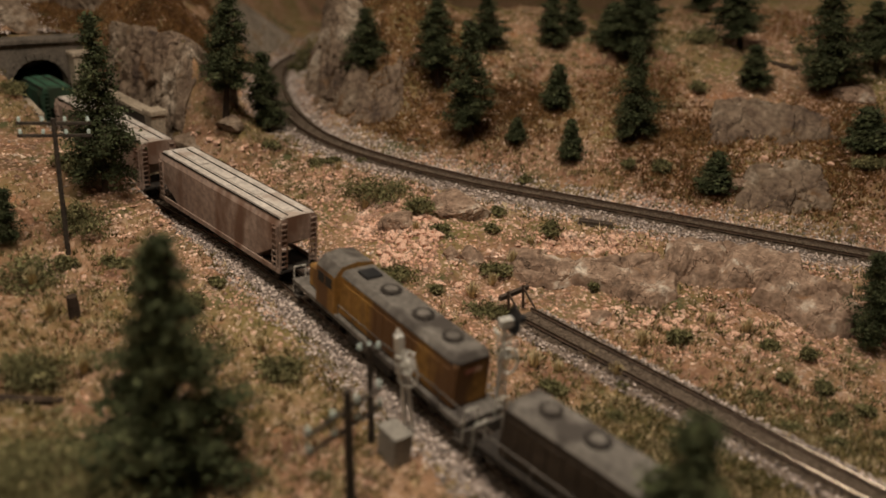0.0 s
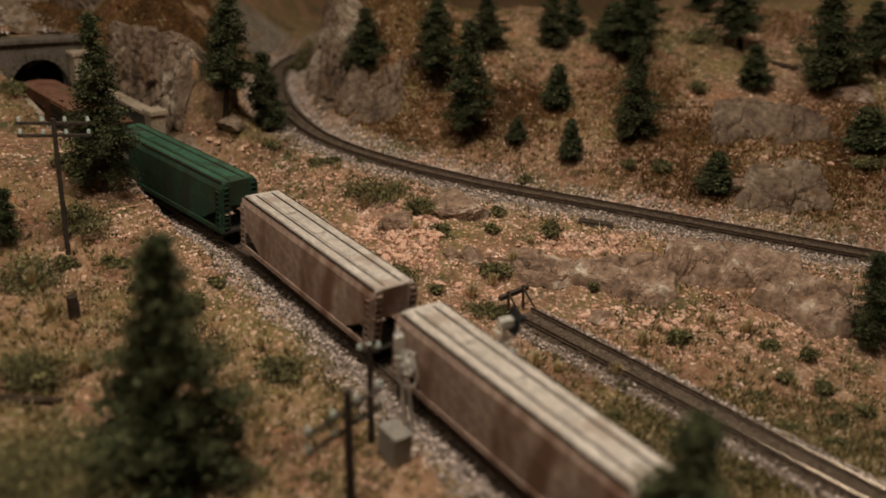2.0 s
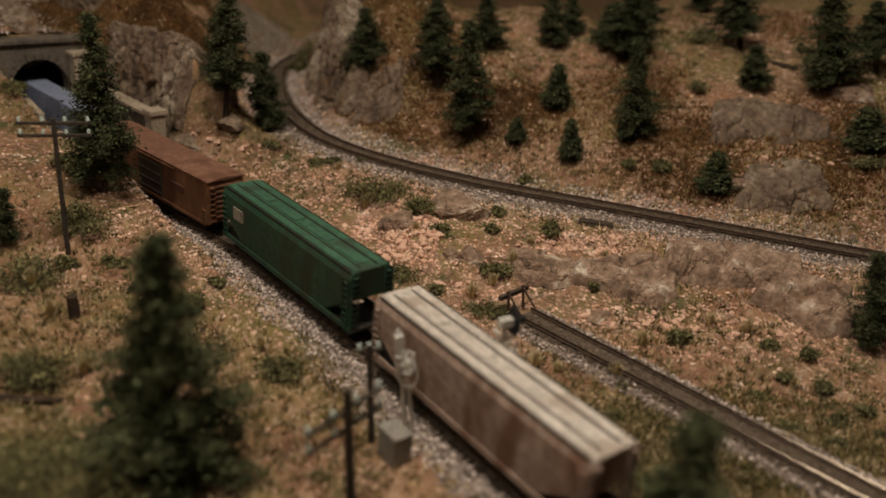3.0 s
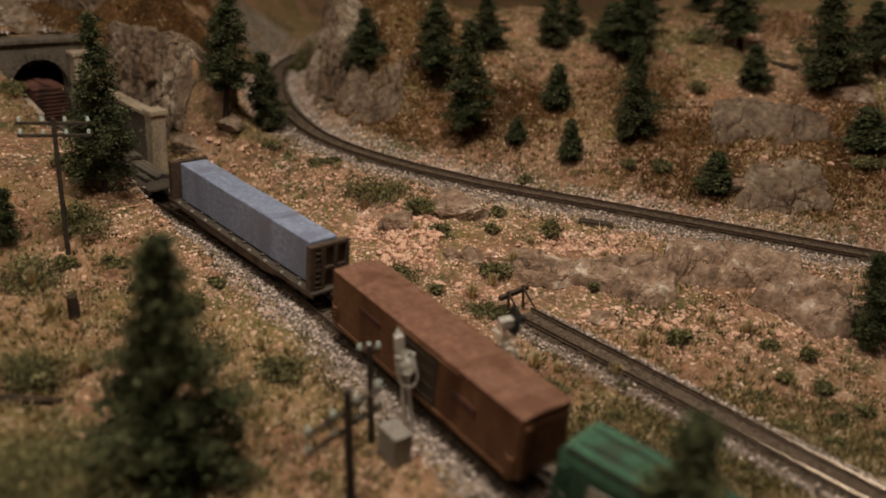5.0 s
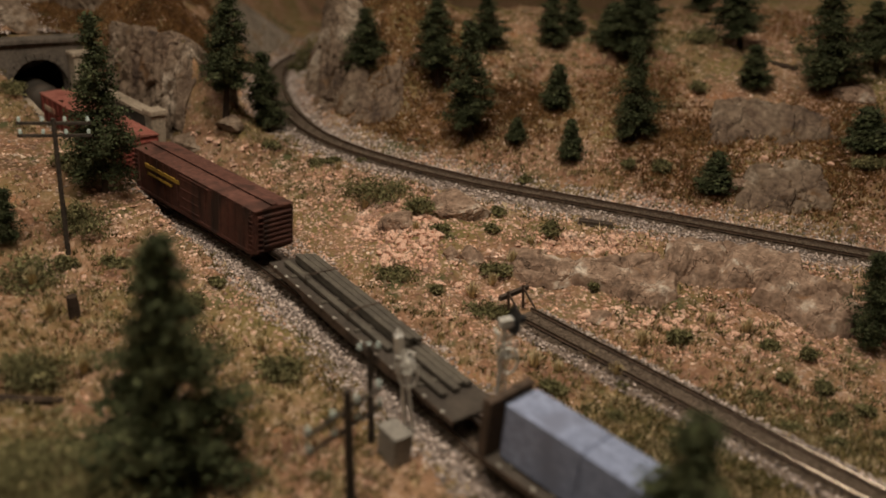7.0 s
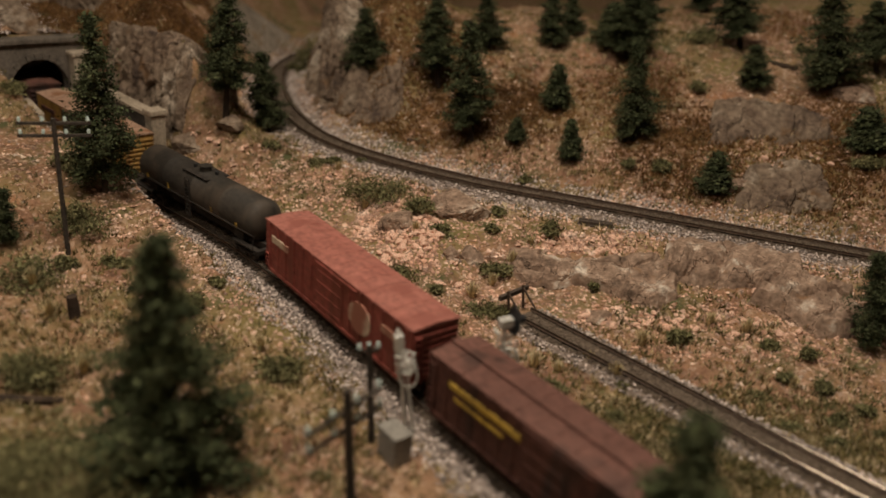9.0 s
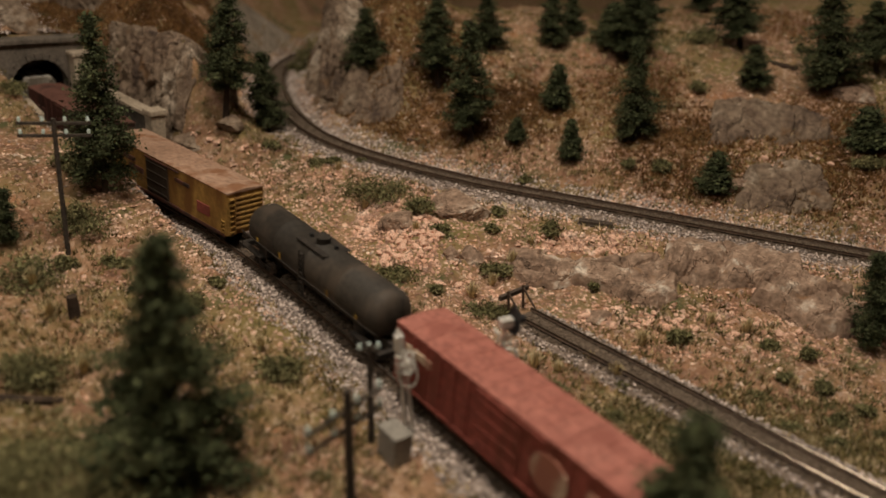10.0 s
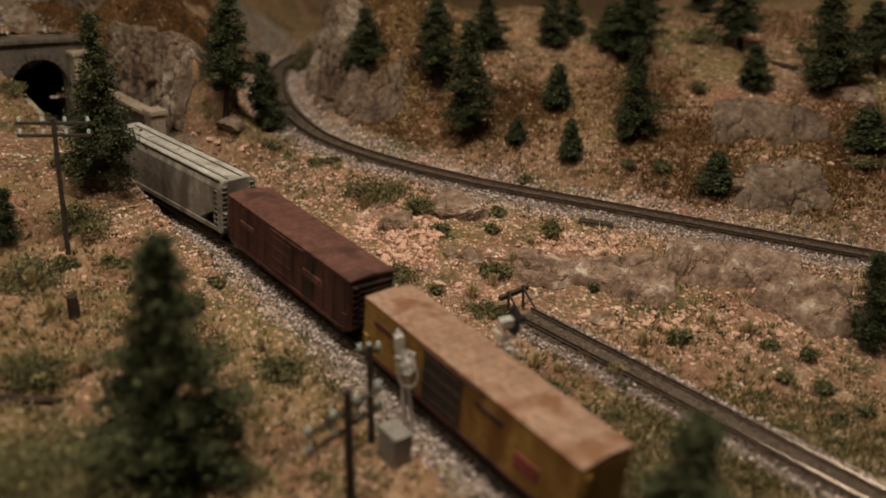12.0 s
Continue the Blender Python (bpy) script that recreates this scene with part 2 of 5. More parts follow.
def tube(bm, a, b, r0, r1=None, n=8):
    """A round bar from a to b."""
    a, b = Vector(a), Vector(b)
    r1 = r0 if r1 is None else r1
    q = (b - a).to_track_quat("Z", "Y").to_matrix().to_4x4()
    bmesh.ops.create_cone(bm, cap_ends=True, segments=n, radius1=r0, radius2=r1, depth=(b - a).length, matrix=Matrix.Translation((a + b) / 2) @ q)


def loft(bm, loops):
    rings = [[bm.verts.new(p) for p in loop] for loop in loops]
    n = len(rings[0])
    for a, b in zip(rings[:-1], rings[1:]):
        for i in range(n):
            bm.faces.new((a[i], a[(i + 1) % n], b[(i + 1) % n], b[i]))
    bm.faces.new(rings[0][::-1])
    bm.faces.new(rings[-1])
    bmesh.ops.recalc_face_normals(bm, faces=bm.faces)


# ---- plan: the three tracks ----
STEP = 0.005


def bend(s):
    """Heading of the main line at the distance s along it."""
    c = min(max(s, 0.0), 0.42)
    h = -0.6763 - 1.2916 * c + 3.2795 * c**2 / 2 + 4.9794 * c**3 / 6 - 12.5336 * c**4 / 24
    if s > 0.46:
        h = min(0.0, h + (s - 0.46) / 0.5)
    if s < -0.6:
        h += min((-0.6 - s) / 0.48, 5.2)
    return h - 0.065 * min(1.0, max(0.0, -s / 0.12))


def run(start, s0, s1, heading):
    """A line of points every 5 mm from s0 to s1, through start at 0."""
    pts = {0: Vector(start)}
    for i in range(1, round(s1 / STEP) + 1):
        h = heading((i - 0.5) * STEP)
        pts[i] = pts[i - 1] + STEP * Vector((math.cos(h), math.sin(h)))
    for i in range(-1, round(s0 / STEP) - 1, -1):
        h = heading((i + 0.5) * STEP)
        pts[i] = pts[i + 1] - STEP * Vector((math.cos(h), math.sin(h)))
    return [pts[k] for k in sorted(pts)]


MAIN_A, MAIN_B = -2.9, 3.2
MAIN = run((-0.2276, 0.6679), MAIN_A, MAIN_B, bend)


def on_main(s):
    f = (s - MAIN_A) / STEP
    i = min(max(int(f), 0), len(MAIN) - 2)
    return MAIN[i].lerp(MAIN[i + 1], f - i)


def arc_line(points):
    """A smooth line (Catmull-Rom) through a few plan points, every 5 mm."""
    ps = [Vector(p) for p in points]
    ps = [2 * ps[0] - ps[1]] + ps + [2 * ps[-1] - ps[-2]]
    out = []
    for a, b, c, e in zip(ps, ps[1:], ps[2:], ps[3:]):
        n = max(2, int((c - b).length / STEP))
        for i in range(n):
            t = i / n
            out.append(0.5 * ((2 * b) + (c - a) * t + (2 * a - 5 * b + 4 * c - e) * t**2 + (3 * b - a - 3 * c + e) * t**3))
    return out


REAR_Z = 0.035
REAR = arc_line([(0.95, 0.52), (0.60, 0.588), (0.378, 0.642), (0.16, 0.700), (0.002, 0.746), (-0.12, 0.816), (-0.187, 0.907), (-0.232, 1.02), (-0.256, 1.15), (-0.235, 1.30), (-0.15, 1.42), (0.0, 1.50)])
SIDING = arc_line([(0.066, 0.546), (0.13, 0.486), (0.258, 0.3656), (0.34, 0.293), (0.47, 0.222), (0.65, 0.190), (0.95, 0.185), (1.5, 0.185)])

MAIN_NP = np.array([tuple(p) for p in MAIN[round((-0.75 - MAIN_A) / STEP):round((0.95 - MAIN_A) / STEP)]])
REAR_NP = np.array([tuple(p) for p in REAR])
SIDING_NP = np.array([tuple(p) for p in SIDING])


def near(line, P):
    """Signed distance of plan points from a line (left of its direction is positive) and the nearest index."""
    L = line[::2]
    d2 = ((P[:, None, :] - L[None]) ** 2).sum(-1)
    i = d2.argmin(1)
    j = np.clip(i, 1, len(L) - 2)
    t = L[j + 1] - L[j - 1]
    v = P - L[j]
    side = np.sign(t[:, 0] * v[:, 1] - t[:, 1] * v[:, 0])
    return np.sqrt(d2[np.arange(len(P)), i]) * side, i * 2


def smooth(a, b, x):
    t = np.clip((x - a) / (b - a), 0, 1)
    return t * t * (3 - 2 * t)


RNG = np.random.default_rng(7)
WAVES = [(RNG.uniform(-1, 1, 2) * f, RNG.uniform(0, 6.28), 1 / f) for f in (9, 12, 17, 23, 31, 43, 60, 85, 120, 160, 210) for _ in range(4)]


def rough_land(x, y):
    z = 0
    for k, ph, a in WAVES:
        z = z + a * np.sin(k[0] * 2.2 * x + k[1] * 2.2 * y + ph)
    return z


LUMPS = [(RNG.normal(0, 1, 2) * f, RNG.uniform(0, 6.28)) for f in (150, 190, 230, 280, 330, 380) for _ in range(3)]


def lumps(x, y):
    """Small hummocks, about a centimetre across."""
    z = 0
    for k, ph in LUMPS:
        z = z + np.sin(k[0] * x + k[1] * y + ph)
    return 0.00042 * z


def height(x, y):
    """The scenery's surface over the plan."""
    x, y = np.asarray(x, float).ravel(), np.asarray(y, float).ravel()
    out = np.empty(len(x))
    for k in range(0, len(x), 20000):
        out[k:k + 20000] = height_part(x[k:k + 20000], y[k:k + 20000])
    return out


def height_part(x, y):
    P = np.stack([x, y], -1)
    om, im = near(MAIN_NP, P)
    sm = -0.75 + im * STEP
    dr, ir = near(REAR_NP, P)
    dr = -dr  # beyond the rear line
    ds, _ = near(SIDING_NP, P)
    ds = np.abs(ds)
    n = rough_land(x, y)
    low = np.minimum(np.abs(om), ds)
    df = np.maximum(-dr, 0)
    t = low / (low + df + 1e-6)
    mid = -0.008 + 0.036 * smooth(0.12, 0.80, t)
    beyond = np.maximum(dr - 0.022, 0)
    hill = 0.028 + 0.42 * beyond - 0.27 * np.maximum(beyond - 0.27, 0)
    hill = hill + 0.100 * np.exp(-(((x + 0.095) / 0.085) ** 2 + ((y - 1.02) / 0.13) ** 2)) * smooth(0.055, 0.11, dr)
    z = np.where(dr > 0, hill, mid)
    # the ridge that the tunnel enters, between the main line and the rear curve
    step = 0.062 * smooth(0.060, 0.090, om) * smooth(-0.09, -0.16, sm)
    ridge = np.minimum(np.minimum(np.maximum(om - 0.045, 0) * 1.0 + step, np.maximum(df - 0.05, 0) * 1.5), 0.2)
    ridge = ridge * smooth(0.0, -0.16, sm) * (dr < 0)
    z = z + np.where(om > 0, ridge, 0)
    # the bank on the near side of the main line
    bank = smooth(0.023, 0.048, -om) * (0.010 + 0.014 * smooth(0.22, 0.0, sm) + 0.028 * smooth(0.06, -0.07, sm) + 0.026 * smooth(-0.16, -0.32, sm))
    z = np.where(om < 0, -0.008 + bank, z)
    # the mountain over the tunnel
    over = smooth(-0.335, -0.348, sm) * smooth(0.30, 0.16, om)
    z = z * (1 - over) + np.maximum(z, 0.098 + 0.25 * np.maximum(-0.36 - sm, 0) + 0.3 * np.maximum(np.abs(om) - 0.08, 0)) * over
    z = np.maximum(z, -0.03 + 0.15 * smooth(-0.60, -0.74, x))
    # behind the crest the land falls away to a low plain
    crest = 1.16 - 0.14 * np.exp(-(((x - 0.185) / 0.045) ** 2))
    crest = crest + 0.5 * smooth(0.25, 0.36, x)
    far = smooth(crest, crest + 0.24, y) * smooth(-0.40, -0.28, x)
    z = z * (1 - far) + 0.045 * far
    z = np.where(np.abs(dr) < 0.05, np.minimum(z, 0.030 + 1.2 * np.maximum(np.abs(dr) - 0.024, 0)), z)
    flat = smooth(0.016, 0.05, np.abs(om) + 9 * (sm < -0.34)) * smooth(0.014, 0.05, ds) * smooth(0.014, 0.05, np.abs(dr))
    z = z + n * 0.0085 * (0.12 + 0.88 * flat) + lumps(x, y) * flat
    return z


def G(x, y):
    return float(height([x], [y])[0])


def terrain():
    def axis(a, b, c, e, fine, coarse):
        return np.concatenate([np.arange(a, b, coarse), np.arange(b, c, fine), np.arange(c, e + coarse, coarse)])
    xs = axis(-1.7, -0.60, 0.60, 2.6, 0.0038, 0.04)
    ys = axis(-0.42, 0.22, 1.20, 2.4, 0.0038, 0.015)
    X, Y = np.meshgrid(xs, ys)
    Z = height(X, Y).reshape(X.shape)
    # leave the bore of the tunnel open
    nx, ny = len(xs), len(ys)
    P = np.stack([X.ravel(), Y.ravel()], -1)
    om = np.concatenate([near(MAIN_NP, P[k:k + 20000])[0] for k in range(0, len(P), 20000)])
    sm = np.concatenate([near(MAIN_NP, P[k:k + 20000])[1] for k in range(0, len(P), 20000)]) * STEP - 0.75
    verts = np.stack([X.ravel(), Y.ravel(), Z.ravel()], -1)
    idx = np.arange(nx * ny).reshape(ny, nx)
    q = np.stack([idx[:-1, :-1], idx[:-1, 1:], idx[1:, 1:], idx[1:, :-1]], -1).reshape(-1, 4)
    gap = (np.abs(om) < 0.036) & (sm < -0.322) & (sm > -0.356)
    q = q[~gap[q].any(1)]
    ob = raw("ground", [tuple(v) for v in verts], [tuple(f) for f in q], GROUND, smooth=True)
    return tagged(ob, "modelled hillside of ochre turf, pinkish soil and grit", "ground", kind="structure")


terrain()


# ---- room round the layout ----
def room():
    bm = boxes((-2.6, 3.2, -2.2, 3.4, -1.12, -1.02))
    tagged(part("floor", bm, WALL), "plain room floor below the layout", "floor", kind="structure")
    bm = boxes((-2.6, 3.2, -2.2, 3.4, 1.62, 1.70))
    tagged(part("ceiling", bm, WALL), "plain room ceiling above the layout", "ceiling", kind="structure")
    for name, s in (("wall_west", (-2.7, -2.6, -2.2, 3.4, -1.02, 1.62)), ("wall_east", (3.2, 3.3, -2.2, 3.4, -1.02, 1.62)), ("wall_south", (-2.6, 3.2, -2.3, -2.2, -1.02, 1.62)), ("wall_north", (-2.6, 3.2, 3.4, 3.5, -1.02, 1.62))):
        tagged(part(name, boxes(s), WALL), "plain dim wall of the layout room", "wall", kind="structure")
    th = empty("layout_table")
    tagged(th, "dark wooden bench that carries the model railway", "table")
    part("front_fascia", boxes((-1.72, 2.64, -0.45, -0.425, -0.25, 0.02)), FASCIA, th)
    part("baseboard", boxes((-1.72, 2.64, -0.425, 2.42, -0.25, -0.2)), FASCIA, th)
    for x in (-1.6, 0.4, 2.5):
        for y in (-0.38, 2.3):
            part("leg", boxes((x, x + 0.05, y, y + 0.05, -1.02, -0.25)), FASCIA, th)


room()

# ---- tracks ----


def tie_mesh():
    bm = boxes((-0.0013, 0.0013, -0.0148, 0.0148, -0.0050, -0.0030), bevel=0.0002)
    me = bpy.data.meshes.new("tie")
    bm.to_mesh(me)
    bm.free()
    me.materials.append(TIE)
    return me


def track(label, line, z, head):
    th = tagged(empty("railway_track"), label, "track", group="railway tracks")
    pts = [Vector((p[0], p[1], z)) for p in line]
    for side in (-1, 1):
        bm = bmesh.new()
        loops = []
        prof = [(-0.0011, -0.0024), (0.0011, -0.0024), (0.0011, -0.0020), (0.0003, -0.0016), (0.0003, -0.0006), (0.0005, -0.0005), (0.0005, 0.0), (-0.0005, 0.0), (-0.0005, -0.0005), (-0.0003, -0.0006), (-0.0003, -0.0016), (-0.0011, -0.0020)]
        for i in range(0, len(pts), 2):
            a, b = pts[max(i - 1, 0)], pts[min(i + 1, len(pts) - 1)]
            d = (b - a).normalized()
            nrm = Vector((-d.y, d.x, 0))
            loops.append([pts[i] + nrm * (side * 0.00875 + u) + Vector((0, 0, w)) for u, w in prof])
        loft(bm, loops)
        for f in bm.faces:
            if f.normal.z > 0.9 and f.calc_center_median().z > z - 0.0003:
                f.material_index = 1
        part("rail", bm, (RAILSIDE, head), th)
    me = TIE_MESH
    acc = 0.0
    for a, b in zip(pts[:-1], pts[1:]):
        acc += (b - a).length
        if acc >= 0.0068 and (abs(a.x) < 0.75 and a.y > 0.1):
            acc = 0.0
            ob = new("tie", me)
            d = b - a
            ob.matrix_world = Matrix.Translation(a + Vector((0, 0, random.uniform(-0.0003, 0.0002) - (0.0009 if head is RAILDULL else 0)))) @ pose(0, 0, 0, 0, 0, math.degrees(math.atan2(d.y, d.x)) + random.uniform(-2, 2))
            ob.parent = th
    return th


TIE_MESH = tie_mesh()


def cut(a, b):
    return MAIN[round((a - MAIN_A) / STEP):round((b - MAIN_A) / STEP)]


track("main line of polished rails on dark ties in pinkish ballast", cut(-0.75, 2.9), 0.0, RAILTOP)
track("rear curved line of dull rails along the hillside", REAR, REAR_Z, RAILDULL)
track("rusty stub siding of dull rails in turf", SIDING, 0.0, RAILDULL)


def stones(name, places, sizes, material, flat=0.7):
    """Loose stones: jittered octahedra, one mesh."""
    places, sizes = np.asarray(places), np.asarray(sizes)
    n = len(places)
    base = np.array([(1, 0, 0), (0, 1, 0), (-1, 0, 0), (0, -1, 0), (0, 0, 1), (0, 0, -1)], float)
    tri = np.array([(0, 1, 4), (1, 2, 4), (2, 3, 4), (3, 0, 4), (1, 0, 5), (2, 1, 5), (3, 2, 5), (0, 3, 5)])
    v = base[None] * RNG.uniform(0.6, 1.25, (n, 6, 1)) + RNG.uniform(-0.25, 0.25, (n, 6, 3))
    a = RNG.uniform(0, 6.28, n)
    c, s = np.cos(a)[:, None], np.sin(a)[:, None]
    x, y = v[..., 0] * c - v[..., 1] * s, v[..., 0] * s + v[..., 1] * c
    v = np.stack([x, y, v[..., 2] * flat], -1) * sizes[:, None, None] + places[:, None, :]
    f = (tri[None] + 6 * np.arange(n)[:, None, None]).reshape(-1, 3)
    return raw(name, v.reshape(-1, 3).tolist(), f.tolist(), material)


def ballast(line, z, n, half):
    L = np.array([tuple(p) for p in line])
    i = RNG.integers(1, len(L) - 1, n)
    d = L[i] - L[i - 1]
    d /= np.linalg.norm(d, axis=1)[:, None]
    nrm = np.stack([-d[:, 1], d[:, 0]], -1)
    o = RNG.uniform(-half, half, n)
    edge = np.abs(o) - 0.015
    keep = (edge < 0) | (RNG.random(n) > np.clip(edge / (half - 0.015), 0, 1) ** 1.6 + 0.25 * np.sin(i * 0.31) * np.sin(i * 0.113 + o * 60))
    o, i, nrm = o[keep], i[keep], nrm[keep]
    p = L[i] + nrm * o[:, None] + RNG.uniform(-0.002, 0.002, (len(o), 2))
    g = height(p[:, 0], p[:, 1])
    inner = np.abs(o) < 0.017
    zz = np.where(inner, z - 0.0030 + RNG.uniform(-0.0006, 0.0003, len(o)), np.maximum(g + 0.0003, np.where(np.abs(o) < 0.036, z - 0.0041 - np.maximum(np.abs(o) - 0.019, 0) * 0.44, -1)))
    near_rail = np.abs(np.abs(o) - 0.00875) < 0.0016
    zz = zz - near_rail * 0.001
    return np.stack([p[:, 0], p[:, 1], zz], -1), np.abs(o) < 0.0155


def bed(line, z, half):
    """The ballast shoulder under the loose stones."""
    bm = bmesh.new()
    loops = []
    pts = [Vector((p[0], p[1], 0)) for p in line]
    for i in range(0, len(pts), 2):
        a, b = pts[max(i - 1, 0)], pts[min(i + 1, len(pts) - 1)]
        d = (b - a).normalized()
        nrm = Vector((-d.y, d.x, 0))
        loops.append([pts[i] + nrm * u + Vector((0, 0, z + w)) for u, w in ((-half, -0.012), (-0.019, -0.0045), (0.019, -0.0045), (half, -0.012), (half, -0.02), (-half, -0.02))])
    loft(bm, loops)
    return bm


def strip(line, z, half):
    bm = bmesh.new()
    pts = [Vector((p[0], p[1], z)) for p in line]
    loops = []
    for i in range(0, len(pts), 2):
        a, b = pts[max(i - 1, 0)], pts[min(i + 1, len(pts) - 1)]
        d = (b - a).normalized()
        nrm = Vector((-d.y, d.x, 0))
        loops.append([pts[i] + nrm * u + Vector((0, 0, w)) for u, w in ((-half, 0), (half, 0), (half, -0.003), (-half, -0.003))])
    loft(bm, loops)
    return bm


for nm, line, z, cnt, half in (("main", cut(-0.5, 0.62), 0.0, 64000, 0.050), ("rear", REAR[60:], REAR_Z, 62000, 0.050), ("siding", SIDING[:120], 0.0, 9000, 0.027)):
    ob = part("ballast_bed", bed(line, z, min(half, 0.036)), BEDEDGE)
    tagged(ob, "grey and pink crushed stone ballast shoulder", "ballast", kind="structure")
    ob = part("ballast_strip", strip(line, z - 0.0042, 0.0155), BEDFILL)
    tagged(ob, "grimy brown ballast strip under the rails", "ballast", kind="structure")
    if nm != "main":
        ob = part("dust_fill", strip(line, z - 0.0033, 0.0076), BEDFILL)
        tagged(ob, "brown dust packed between the rails", "ballast", kind="structure")
    pl, inner = ballast(line, z, cnt, half)
    ob = stones("ballast_stones", pl[~inner], 0.0007 + 0.0012 * RNG.random((~inner).sum()) ** 1.4, BALLAST)
    tagged(ob, "loose grey and pink ballast stones along the track", "ballast", kind="stuff")
    ob = stones("ballast_fill", pl[inner], RNG.uniform(0.0005, 0.0011, inner.sum()), BEDFILL)
    tagged(ob, "grimy brown ballast between the ties", "ballast", kind="stuff")


# ---- rolling stock ----
def bogie(parent, x, axles=2, base=0.0195):
    tr = part("truck", boxes((x - base / 2 - 0.002, x + base / 2 + 0.002, -0.003, 0.003, 0.0045, 0.0075)), UNDER, parent)
    for y in (-0.0108, 0.0108):
        bm = boxes((x - base / 2 - 0.003, x + base / 2 + 0.003, y - 0.0008, y + 0.0008, 0.0052, 0.0072), (x - 0.0035, x + 0.0035, y - 0.0011, y + 0.0011, 0.0028, 0.0082), bevel=0.0003)
        for k in range(axles):
            ax = x - base / 2 + base * k / (axles - 1)
            box(bm, ax - 0.0018, ax + 0.0018, y - 0.0012, y + 0.0012, 0.0035, 0.0072, bevel=0.0003)
        part("side_frame", bm, UNDER, tr)
    for k in range(axles):
        ax = x - base / 2 + base * k / (axles - 1)
        bm = bmesh.new()
        tube(bm, (ax, -0.0095, 0.0052), (ax, 0.0095, 0.0052), 0.0010)
        for y in (-0.0088, 0.0088):
            tube(bm, (ax, y - 0.0011, 0.0052), (ax, y + 0.0011, 0.0052), 0.0052, n=20)
            tube(bm, (ax, y * 0.82 - 0.0002, 0.0052), (ax, y * 0.82 + 0.0002, 0.0052), 0.0056, n=20)
        part("wheelset", bm, WHEEL, tr)


def couplers(parent, half):
    for sg in (-1, 1):
        a, b = sorted((sg * (half - 0.006), sg * (half + 0.009)))
        bm = boxes((a, b, -0.0011, 0.0011, 0.0085, 0.0112), bevel=0.0003)
        c, e = sorted((sg * (half + 0.007), sg * (half + 0.011)))
        box(bm, c, e, -0.0022, 0.0022, 0.0080, 0.0118, bevel=0.0005)
        part("coupler", bm, WHEEL, parent)


def ladder(parent, x, y, z0, z1, axis, mat_, width=0.005, rungs=7):
    bm = bmesh.new()
    r = 0.00032
    for i in range(rungs):
        z = z0 + (z1 - z0) * (i + 0.5) / rungs
        if axis == "x":
            box(bm, x - width / 2, x + width / 2, y - 0.0007, y + 0.0007, z - r, z + r)
        else:
            box(bm, x - 0.0007, x + 0.0007, y - width / 2, y + width / 2, z - r, z + r)
    for s in (-1, 1):
        if axis == "x":
            box(bm, x + s * width / 2 - r, x + s * width / 2 + r, y - 0.0006, y + 0.0006, z0, z1)
        else:
            box(bm, x - 0.0006, x + 0.0006, y + s * width / 2 - r, y + s * width / 2 + r, z0, z1)
    part("ladder", bm, mat_, parent)


def rolling(name, label, category, half, axles=2, inset=0.031, base=0.0195):
    th = tagged(empty(name), label, category, group="cars of the train")
    for sg in (-1, 1):
        bogie(th, sg * (half - inset), axles, base)
    couplers(th, half)
    return th


